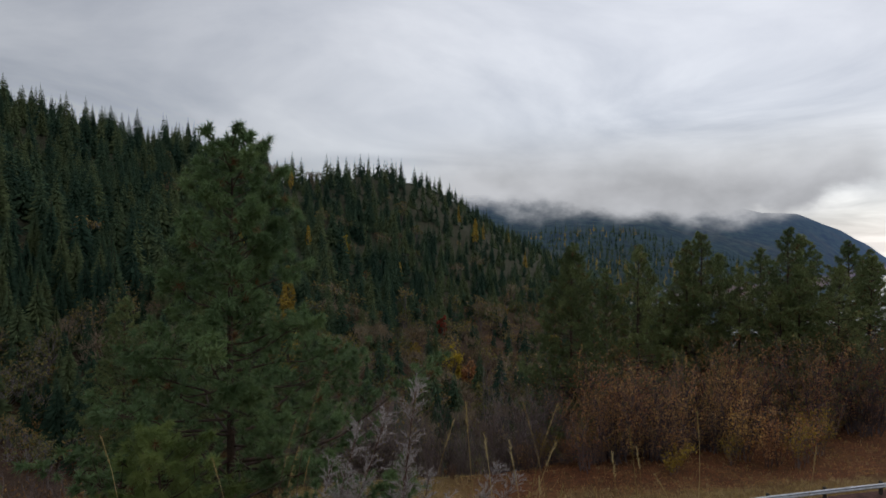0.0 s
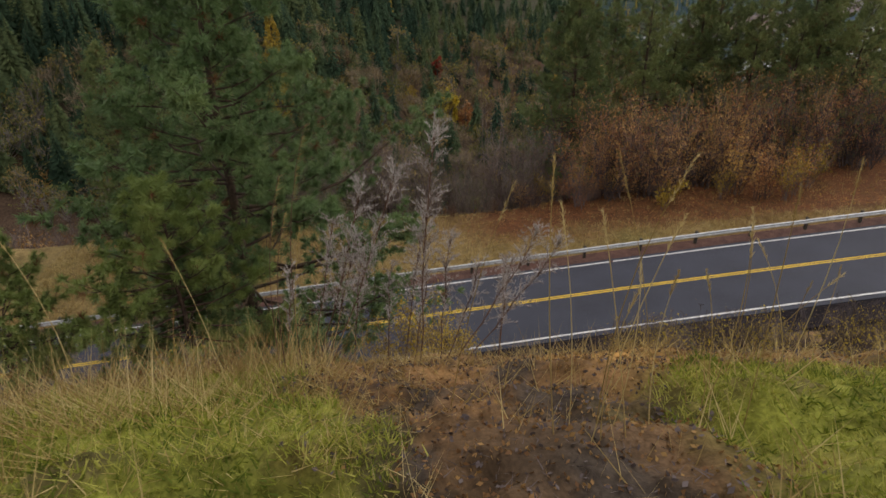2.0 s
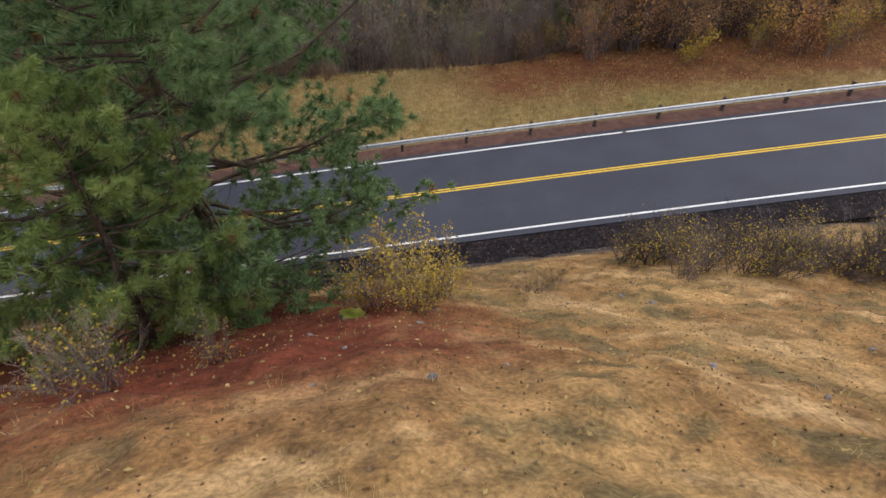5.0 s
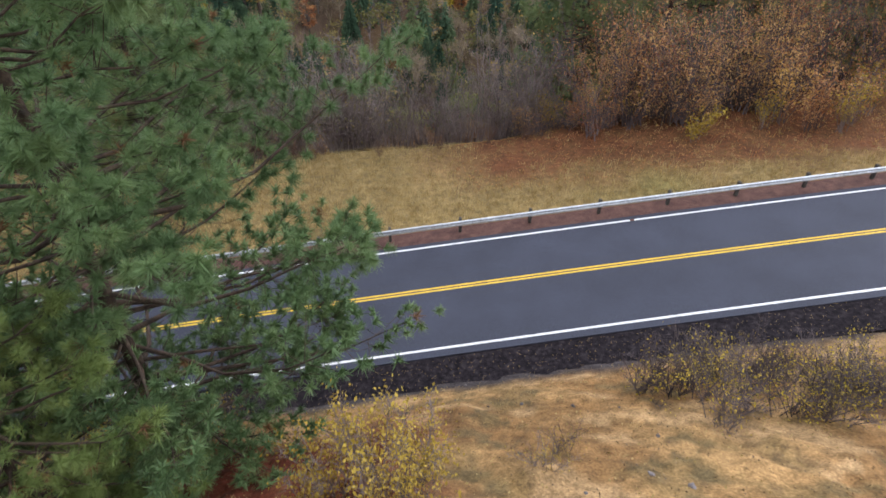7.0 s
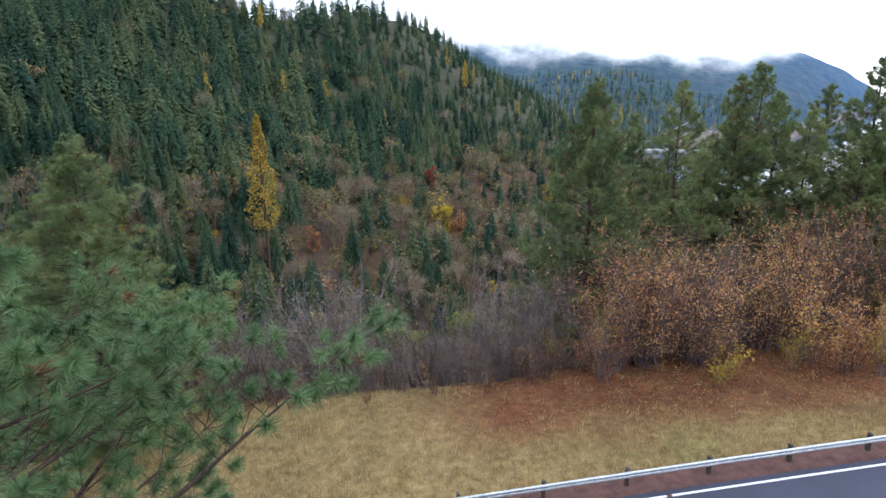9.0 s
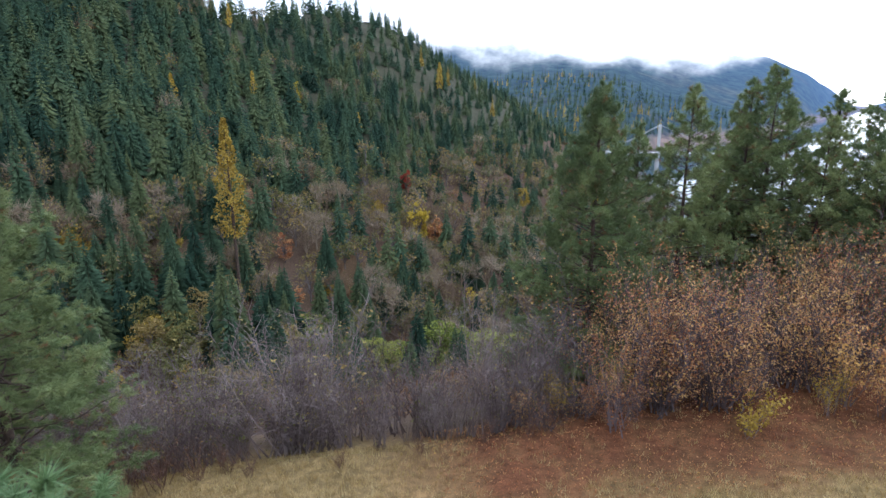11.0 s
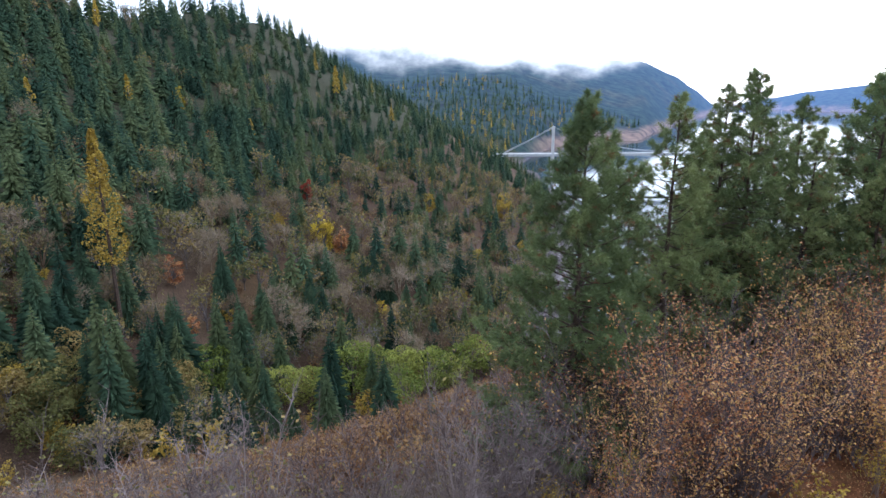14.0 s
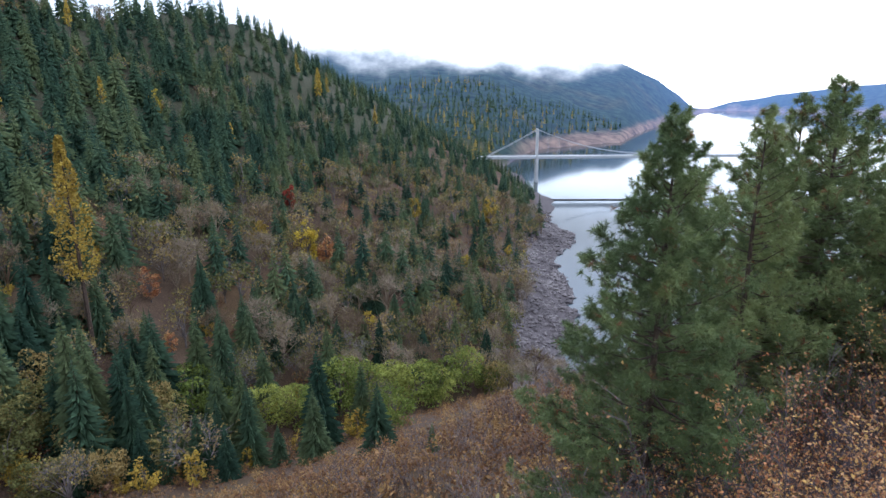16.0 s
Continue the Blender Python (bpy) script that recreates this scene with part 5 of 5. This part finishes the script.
bank_shrubs([(-4.2, 15.4, 0.9, 1.2, 0.5), (-5.6, 16.4, 0.9, 1.2, 2.5), (-2.9, 16.9, 0.6, 1.2, 4.5), (4.9, 20.2, 0.5, 1.3, 1.5), (5.6, 21.0, 0.45, 1.3, 2.5)], [kinds[3]], "low yellow-leaved shrub on the cut bank", "yellow bank shrubs")

# ---------- grass ----------
def grass(name, n, area, length, width, material, label, per=5, seed=0, spread=0.05, keep=None, up=1.4):
    r = np.random.default_rng(seed)
    x0, x1, y0, y1 = area
    x, y = r.uniform(x0, x1, n), r.uniform(y0, y1, n)
    if keep is not None:
        ok = keep(x, y); x, y = x[ok], y[ok]
    c = np.repeat(np.stack([x, y], 1), per, 0) + r.normal(0, spread, (len(x) * per, 2))
    b = np.c_[c, height(c[:, 0], c[:, 1]) - 0.01]
    way = unit(r, len(b)) * [0.8, 0.8, 0.2] + [0, 0, up]
    way /= np.linalg.norm(way, axis=1)[:, None]
    g = Geo()
    g.blades(b, way, length * r.uniform(0.5, 1.3, len(b)), width, r)
    g.t = [np.repeat(np.repeat(r.random(len(x)), per), 3)]
    tagged(new(name, g.mesh(name, material)), label, "grass", kind="stuff")
def is_knoll(x, y):
    return y < 10.0
def mossy(x, y):
    return mossiness(x, y) > 0.45
grass("meadow_grass", 15000, (-26, 46, 39.2, 52), 0.34, 0.022, M_STRAW, "dry straw-coloured meadow grass", 6, 70, 0.10, lambda x, y: hash01(np.floor(x * 40), np.floor(y * 40), 5) > 0.93 * litter_zone(x, y))
grass("moss_tufts", 30000, (-4.2, 6.0, 4.0, 9.6), 0.055, 0.0095, M_GREENGRASS, "short green moss and grass on the knoll", 8, 71, 0.035, mossy, 0.55)
grass("green_blades", 2600, (-4.2, 6.0, 4.0, 9.2), 0.13, 0.006, M_GREENGRASS, "thin green grass blades in the moss", 6, 92, 0.03, mossy, 1.0)
grass("dry_grass", 230, (-4.8, -0.1, 4.9, 9.8), 0.40, 0.0042, M_STRAW, "long dry grass on the knoll", 7, 72, 0.05, None, 0.8)
grass("tangled_grass", 420, (-4.8, 0.1, 6.0, 8.2), 0.44, 0.0048, M_STRAW, "tangled long dry grass along the knoll's rim", 8, 77, 0.09, lambda x, y: (fbm(x, y, 91) > -0.12) & (y > 6.2 - 0.18 * x), 0.8)
grass("russet_grass", 520, (-4.6, -0.3, 7.9, 10.4), 0.42, 0.006, M_BROWNLEAF, "russet dead weeds along the knoll's rim", 8, 87, 0.08, None, 0.9)
grass("plant_debris", 2600, (-0.4, 2.6, 4.4, 8.6), 0.07, 0.005, M_TWIGDARK, "dark broken stems lying on the knoll", 3, 88, 0.05, lambda x, y: mossiness(x, y) < 0.6, 0.12)
grass("sparse_dry_grass", 260, (0.4, 6.0, 5.0, 9.8), 0.28, 0.005, M_STRAW, "sparse dry grass on the knoll", 5, 73, 0.04, None, 0.9)
grass("bank_grass", 1500, (-10, 24, 10, 27.5), 0.22, 0.010, M_STRAW, "thin dry grass on the cut bank", 6, 74, 0.09, lambda x, y: fbm(x / 2.2, y / 2.2, 75) > 0.03)

# fallen leaves on the meadow and the shoulder
def litter(name, n, area, size, material, label, seed, keep=None):
    r = np.random.default_rng(seed)
    x, y = r.uniform(area[0], area[1], n), r.uniform(area[2], area[3], n)
    if keep is not None:
        ok = keep(x, y); x, y = x[ok], y[ok]
    g = Geo()
    g.leaves(np.c_[x, y, np.maximum(height(x, y), np.where(np.abs(y - road_y(x)) < 5.9, road_z(x) - 0.045, -999)) + size * 0.4], size * r.uniform(0.6, 1.3, len(x)), r)
    tagged(new(name, g.mesh(name, material)), label, "fallen leaves", kind="stuff")
litter("leaf_litter", 12000, (6, 48, 43.0, 56), 0.05, M_ORANGE, "orange-brown fallen leaves on the meadow", 76)

# grey plumed weeds and dry stalks on the knoll
def weed_meshes(seed, h, n):
    r = np.random.default_rng(seed)
    st, pl = Geo(), Geo()
    s = np.linspace(0, 1, 6)
    p = np.c_[np.cumsum(r.normal(0, 0.012, 6)) + 0.05 * s, np.cumsum(r.normal(0, 0.012, 6)), h * s - 0.03]
    st.tube(p, np.interp(s, [0, 1], [0.005, 0.0022]), 5)
    for k in range(n):
        c = r.uniform(0.36, 1.0)
        b = np.array([np.interp(c, s, p[:, i]) for i in range(3)])
        a = r.uniform(0, 6.28)
        L = h * r.uniform(0.10, 0.24) * (1.25 - 0.6 * c)
        t = np.linspace(0, 1, 5)[:, None]
        q = b + t * L * np.array([math.cos(a) * 0.26, math.sin(a) * 0.26, 0.95]) + t ** 3 * L * np.array([math.cos(a) * 0.30, math.sin(a) * 0.30, -0.3])
        st.tube(q, [0.0018, 0.0015, 0.0012, 0.001, 0.0008], 3)
        m = 26
        c2 = r.uniform(0.15, 1, m)
        fb = np.stack([np.interp(c2, t[:, 0], q[:, i]) for i in range(3)], 1)
        w = unit(r, m) * 0.7 + [0, 0, 0.8] + np.array([math.cos(a), math.sin(a), 0]) * 0.3
        w /= np.linalg.norm(w, axis=1)[:, None]
        pl.blades(fb, w, r.uniform(0.016, 0.045, m), 0.0046, r)
    return st.mesh("stem", M_WEEDSTEM), pl.mesh("plume", M_WEED)
WEEDS = [weed_meshes(400 + k, h, n) for k, (h, n) in enumerate(((1.62, 66), (1.42, 54), (1.12, 40), (0.85, 28)))]
ws = [(-0.22, 8.25, 0, 0, 15), (-0.10, 8.0, 0, 1, 19), (-0.30, 8.4, 1, 2, 14), (-0.15, 8.15, 2, 4, 17), (0.0, 8.5, 2, 5, 9), (0.30, 8.2, 3, 1.5, 4), (0.52, 7.62, 0, 3.5, 6), (0.42, 8.35, 1, 4.5, 7), (0.50, 7.9, 3, 5.5, 5), (0.71, 8.1, 2, 6, 5),
      (0.74, 7.6, 2, 2, 28), (0.79, 7.6, 2, 2.2, 34), (0.72, 7.66, 3, 3.7, 20), (1.10, 7.9, 3, 0.7, 2), (1.4, 9.2, 2, 1.2, 0), (-0.42, 8.1, 3, 4.1, 12)]
for x, y, k, a, tilt in ws:
    t = thing("plumed_weed", "dead grey plumed weed with a reddish stem", "weed", "plumed weeds on the knoll")
    attach("stem", WEEDS[k][0], t); attach("plume", WEEDS[k][1], t)
    t.matrix_basis = Matrix.Translation((x, y, float(height(x, y)) - 0.02)) @ Matrix.Rotation(radians(tilt), 4, "Y") @ Matrix.Rotation(a, 4, "Z")
def stalk_meshes(seed, h):
    r = np.random.default_rng(seed)
    s = np.linspace(0, 1, 7)
    g, hd = Geo(), Geo()
    p = np.c_[0.16 * h * s ** 2.5, 0 * s, h * s - 0.02]
    g.tube(p, np.interp(s, [0, 1], [0.0024, 0.0011]), 4)
    c = r.uniform(0.86, 1.0, 50)
    b = np.stack([np.interp(c, s, p[:, i]) for i in range(3)], 1)
    w = unit(r, 50) * 0.5 + [0.3, 0, 0.9]
    hd.blades(b, w / np.linalg.norm(w, axis=1)[:, None], r.uniform(0.012, 0.03, 50), 0.003, r)
    return g.mesh("stalk", M_STRAW), hd.mesh("seed_head", M_STRAW)
STALKS = [stalk_meshes(420 + k, h) for k, h in enumerate((1.1, 0.85, 0.65))]
r = np.random.default_rng(62)
st = [(0.93, 5.95), (1.0, 6.0), (1.08, 5.9), (1.12, 6.05), (1.18, 5.92), (1.3, 6.0), (1.36, 6.1), (1.5, 6.05), (1.62, 6.2), (1.75, 6.1), (1.9, 6.5), (2.05, 6.6), (2.2, 6.5), (2.45, 6.8), (2.6, 7.0), (0.6, 6.3), (-0.35, 6.6), (-0.7, 6.9), (-1.0, 6.6), (-0.1, 6.9), (2.9, 7.2), (3.1, 7.0), (1.02, 5.85), (1.15, 5.98)]
for i, (x, y) in enumerate(st):
    t = thing("dry_stalk", "tall dry straw-coloured grass stalk", "grass stalk", "dry stalks on the knoll")
    a, b = STALKS[i % 3]
    attach("stalk", a, t); attach("seed_head", b, t)
    t.matrix_basis = Matrix.Translation((x, y, float(height(x, y)) - 0.02)) @ Matrix.Rotation(radians(r.normal(3, 9)), 4, "Y") @ Matrix.Rotation(r.uniform(0, 6.28), 4, "Z")

def reed(x, y, h, turn, seed):
    """Tall dry grass with a one-sided drooping head."""
    rg = np.random.default_rng(seed)
    g, hd = Geo(), Geo()
    q = np.linspace(0, 1, 8)
    p = np.c_[0.12 * h * q ** 3, 0 * q, h * q - 0.02]
    g.tube(p, np.interp(q, [0, 1], [0.0032, 0.0014]), 5)
    c = rg.uniform(0.74, 1.0, 46)
    b = np.stack([np.interp(c, q, p[:, i]) for i in range(3)], 1)
    w = unit(rg, 46) * 0.45 + [0.8, 0, 0.35]
    hd.blades(b, w / np.linalg.norm(w, axis=1)[:, None], rg.uniform(0.02, 0.06, 46), 0.0035, rg)
    t = thing("dry_reed", "tall dry reed-grass with a drooping straw-coloured head", "grass stalk", "dry reeds on the knoll")
    attach("stalk", g.mesh("stalk", M_WEEDSTEM), t, "russet stalk"); attach("seed_head", hd.mesh("seed_head", M_STRAW), t)
    t.matrix_basis = Matrix.Translation((x, y, float(height(x, y)))) @ Matrix.Rotation(turn, 4, "Z")
for k, (x, y, h, a) in enumerate(((-0.2, 7.46, 1.52, 0.1), (-0.34, 7.5, 1.30, 0.5), (-0.28, 7.38, 1.12, -0.3))):
    reed(x, y, h, a, 440 + k)

# stones on the bank
def stone_mesh(seed):
    bm = bmesh.new()
    bmesh.ops.create_icosphere(bm, subdivisions=2, radius=1)
    for v in bm.verts:
        v.co *= 0.75 + 0.5 * noise.noise(v.co * 1.3 + Vector((seed, 0, 0)))
    me = bpy.data.meshes.new("stone"); bm.to_mesh(me); bm.free(); me.materials.append(M_ROCK)
    return me
STONES = [stone_mesh(k * 7.3) for k in range(3)]
r = np.random.default_rng(63)
for k in range(36):
    x, y = r.uniform(-4, 16), r.uniform(13, 28)
    s = r.uniform(0.03, 0.10)
    o = tagged(new("stone", STONES[k % 3]), "small weathered grey stone on bare soil", "stone", "stones on the bank")
    o.matrix_basis = Matrix.Translation((x, y, float(height(x, y)) + 0.2 * s)) @ Matrix.Rotation(r.uniform(0, 6), 4, "Z") @ Matrix.Diagonal((s, s * 1.3, s * 0.7, 1))

def mossy_stone(x, y, s):
    t = thing("mossy_stone", "half-buried stone capped with yellow-green moss on red soil", "stone")
    a = attach("stone", STONES[1], t); a.scale = (s, s * 0.75, s * 0.55)
    bm = bmesh.new()
    bmesh.ops.create_icosphere(bm, subdivisions=3, radius=1)
    bmesh.ops.delete(bm, geom=[v for v in bm.verts if v.co.z < 0.25], context="VERTS")
    for v in bm.verts:
        v.co *= 0.80 + 0.5 * noise.noise(v.co * 1.3 + Vector((7.3, 0, 0))) + 0.05 * noise.noise(v.co * 9)
    m = part("moss", bm, M_GREENGRASS, t, "yellow-green moss cap"); m.scale = (s * 1.03, s * 0.78, s * 0.60)
    t.location = (x, y, float(height(x, y)) + 0.1 * s)
mossy_stone(-0.2, 19.1, 0.42)

# ---------- rocky shore ----------
r = np.random.default_rng(64)
n = 26000
x, y = r.uniform(85, 290, n), r.uniform(215, 520, n)
z = height(x, y)
ok = (z < -78) & (z > LAKE - 0.5) & (hill(x, y) > near_lawn(x, y) - 8)
va, fa, cnt = [], [], 0
bm = bmesh.new(); bmesh.ops.create_icosphere(bm, subdivisions=1, radius=1)
base = np.array([v.co[:] for v in bm.verts]); faces = np.array([[v.index for v in p.verts] for p in bm.faces]); bm.free()
for a, b, c in zip(x[ok], y[ok], z[ok]):
    s = 0.35 + 1.5 * r.random() ** 3
    an = r.uniform(0, 6.28)
    p = base * r.uniform(0.6, 1.25, (len(base), 1)) * [s * 1.4, s, s * 0.75]
    p = np.stack([p[:, 0] * math.cos(an) - p[:, 1] * math.sin(an) + a, p[:, 0] * math.sin(an) + p[:, 1] * math.cos(an) + b, p[:, 2] + c], 1)
    va.append(p); fa.append(faces + cnt); cnt += len(p)
if va:
    tagged(new("shore_rocks", mesh_np("shore_rocks", np.concatenate(va), np.concatenate(fa), M_ROCK)), "broken grey-brown rock on the bare lake shore", "rocks", kind="stuff")

# ---------- suspension bridge ----------
def build_bridge():
    g = thing("suspension_bridge", "pale suspension bridge over the reservoir with tall towers", "bridge")
    ux, uy = 0.940, -0.342
    tx, ty = 377.0, 710.0
    g.matrix_basis = Matrix.Translation((tx, ty, 0)) @ Matrix.Rotation(math.atan2(uy, ux), 4, "Z")
    deck, top, span = -57.0, -23.0, 292.0
    part("deck", box_bm(480, 8.5, 1.0, (145, 0, deck), 0.05), M_CONCRETE, g, "pale concrete road deck")
    for side in (-4.0, 4.0):
        part("girder", box_bm(480, 0.5, 2.6, (145, side, deck - 1.7), 0.05), M_BRIDGESTEEL, g)
        part("railing", box_bm(480, 0.15, 0.25, (145, side * 1.05, deck + 1.5), 0.02), M_BRIDGESTEEL, g)
    for x in (0.0, span):
        for side in (-4.8, 4.8):
            leg = part("tower_leg", box_bm(2.0, 1.6, top - deck + 2, (x, side, (top + deck) / 2), 0.1), M_CONCRETE, g)
            part("pier", box_bm(3.2, 2.6, deck - LAKE + 14, (x, side, (deck + LAKE - 14) / 2 - 0.5), 0.15), M_CONCRETE, leg, "water-stained concrete pier")
        part("portal_beam", box_bm(1.6, 9.6, 1.8, (x, 0, top - 1.2), 0.1), M_CONCRETE, g)
    for side in (-4.8, 4.8):
        c = Geo()
        s = np.linspace(0, span, 41)
        c.tube(np.c_[s, 0 * s + side, deck + 2.4 + (top - deck - 2.4) * (2 * s / span - 1) ** 2], np.full(41, 0.33), 6)
        cable = attach("main_cable", c.mesh("main_cable", M_BRIDGESTEEL, True), g)
        for a, b in ((0, -64), (span, span + 64)):
            c = Geo(); c.tube([(a, side, top), ((a + b) / 2, side, (top + deck) / 2 - 0.6), (b, side, deck + 0.8)], [0.33] * 3, 6)
            attach("side_cable", c.mesh("side_cable", M_BRIDGESTEEL, True), g)
        for k in range(1, 21):
            x = span * k / 21
            zc = deck + 2.4 + (top - deck - 2.4) * (2 * x / span - 1) ** 2
            c = Geo(); c.tube([(x, side, deck), (x, side, zc)], [0.07, 0.07], 4)
            attach("hanger", c.mesh("hanger", M_BRIDGESTEEL), cable)
build_bridge()
def build_boom():
    c = Geo()
    s = np.linspace(0, 330, 34)
    c.tube(np.c_[285 + 0.94 * s, 597 - 0.342 * s - 6 * np.sin(s / 110), 0 * s + LAKE + 0.25], np.full(34, 0.9), 8)
    tagged(new("log_boom", c.mesh("log_boom", M_LOG, True)), "dark floating log boom lying across the water", "log boom")
build_boom()

# ---------- low cloud: self-lit backdrop sheet, placed to veil the mountain crest from the camera ---
def build_mist():
    m = bpy.data.materials.new("low_cloud")
    m.use_nodes = True
    n, l = m.node_tree.nodes, m.node_tree.links
    n.remove(n["Principled BSDF"])
    em, tr, mix = n.new("ShaderNodeEmission"), n.new("ShaderNodeBsdfTransparent"), n.new("ShaderNodeMixShader")
    # emission stands in for sky light on the cloud
    em.inputs[0].default_value, em.inputs[1].default_value = (0.93, 0.95, 1.0, 1), 1.06
    at, ge = n.new("ShaderNodeAttribute"), n.new("ShaderNodeNewGeometry")
    at.attribute_name = "tint"
    mp = n.new("ShaderNodeMapping"); mp.inputs["Scale"].default_value = (1, 1, 1.6)
    l.new(ge.outputs["Position"], mp.inputs[0])
    t = n.new("ShaderNodeTexNoise"); t.inputs["Scale"].default_value, t.inputs["Detail"].default_value, t.inputs["Roughness"].default_value = 0.009, 7, 0.55
    l.new(mp.outputs[0], t.inputs["Vector"])
    a = n.new("ShaderNodeMath"); a.operation = "MULTIPLY_ADD"; a.inputs[1].default_value = 1.7; a.inputs[2].default_value = -0.85
    l.new(t.outputs["Fac"], a.inputs[0])
    b = n.new("ShaderNodeMath"); b.operation = "ADD"; l.new(a.outputs[0], b.inputs[0]); l.new(at.outputs["Fac"], b.inputs[1])
    c = n.new("ShaderNodeMapRange"); c.interpolation_type = "SMOOTHSTEP"; c.inputs[1].default_value, c.inputs[2].default_value = 0.1, 1.1
    l.new(b.outputs[0], c.inputs[0])
    l.new(tr.outputs[0], mix.inputs[1]); l.new(em.outputs[0], mix.inputs[2]); l.new(mix.outputs[0], n["Material Output"].inputs[0])
    t4 = n.new("ShaderNodeTexNoise"); t4.inputs["Scale"].default_value, t4.inputs["Detail"].default_value = 0.0055, 5
    l.new(mp.outputs[0], t4.inputs["Vector"])
    m4 = n.new("ShaderNodeMapRange"); m4.inputs[1].default_value, m4.inputs[2].default_value, m4.inputs[3].default_value, m4.inputs[4].default_value = 0.35, 0.65, 0.95, 1.3
    l.new(t4.outputs["Fac"], m4.inputs[0]); l.new(m4.outputs[0], em.inputs[1])
    fd = n.new("ShaderNodeAttribute"); fd.attribute_name = "fade"
    mu = n.new("ShaderNodeMath"); mu.operation = "MULTIPLY"
    pw = n.new("ShaderNodeMath"); pw.operation = "POWER"; pw.inputs[1].default_value = 1.5
    l.new(c.outputs[0], pw.inputs[0]); l.new(pw.outputs[0], mu.inputs[0]); l.new(fd.outputs["Fac"], mu.inputs[1]); l.new(mu.outputs[0], mix.inputs[0])
    az = np.radians(np.linspace(-2, 46, 70)); el = np.linspace(-0.03, 0.24, 34)
    A, E = np.meshgrid(az, el)
    R = 1500.0
    v = np.stack([2 + R * np.sin(A), 40 + R * np.cos(A), 18 + R * E], -1).reshape(-1, 3)
    i, j = np.meshgrid(np.arange(33), np.arange(69), indexing="ij")
    k = (i * 70 + j).ravel()
    low = np.interp(np.degrees(A), [2, 14, 21, 27, 32, 36, 39, 44], [0.082, 0.072, 0.064, 0.056, 0.052, 0.062, 0.085, 0.10])
    dens = 1.9 * sstep(-0.07, 0.046, E - low) - 0.25 - 0.5 * sstep(0.10, 0.2, E)
    fade = sstep(0.22, 0.09, E) * sstep(46, 41, np.degrees(A)) * sstep(-2, 8, np.degrees(A)) * sstep(-0.03, 0.0, E)
    me = mesh_np("low_cloud", v, np.stack([k, k + 1, k + 71, k + 70], 1), m, dens.ravel(), True)
    me.attributes.new("fade", "FLOAT", "POINT").data.foreach_set("value", fade.ravel().astype(np.float32))
    ob = tagged(new("backdrop_cloud", me), "low white cloud hanging on the far mountain", "cloud", kind="structure")
    ob.visible_shadow = False
build_mist()

litter("knoll_litter", 24000, (-2.0, 3.5, 4.3, 9.8), 0.012, M_BROWNLEAF, "dead brown leaf bits on the knoll", 78, lambda x, y: mossiness(x, y) < 0.6)
litter("knoll_twigs", 9000, (-2.0, 3.5, 4.3, 9.8), 0.014, M_TWIGDARK, "dark plant debris on the knoll", 79, lambda x, y: mossiness(x, y) < 0.75)
litter("shoulder_leaves", 1100, (-8, 26, 27.6, 29.6), 0.028, M_STRAW, "pale fallen leaves on the road shoulder", 80)

grass("thatch", 2300, (-4.5, 0.5, 4.4, 10.2), 0.13, 0.0045, M_STRAW, "matted straw thatch on the knoll", 7, 82, 0.05, None, 0.45)
grass("edge_thatch", 1600, (0.2, 7.0, 7.2, 11.5), 0.16, 0.006, M_STRAW, "matted straw thatch at the knoll's edge", 6, 83, 0.05, lambda x, y: fbm(x / 0.9, y / 0.9, 84) > 0.0, 0.5)
litter("bank_bits", 6000, (-8, 20, 11, 27.6), 0.03, M_TWIGBROWN, "dry plant bits strewn on the cut bank", 85)
litter("bank_clods", 2500, (-8, 20, 11, 27.6), 0.045, M_STRAW, "pale crumbs of soil and straw on the cut bank", 86)

v, f = ribbon(3.6, 3.77, 14.36, 14.52, 0.009, 0.08)
tagged(new("road_smear", mesh_np("road_smear", v, f, M_REDGRAVEL)), "rusty dirt smear across the painted edge line", "road marking", kind="structure")
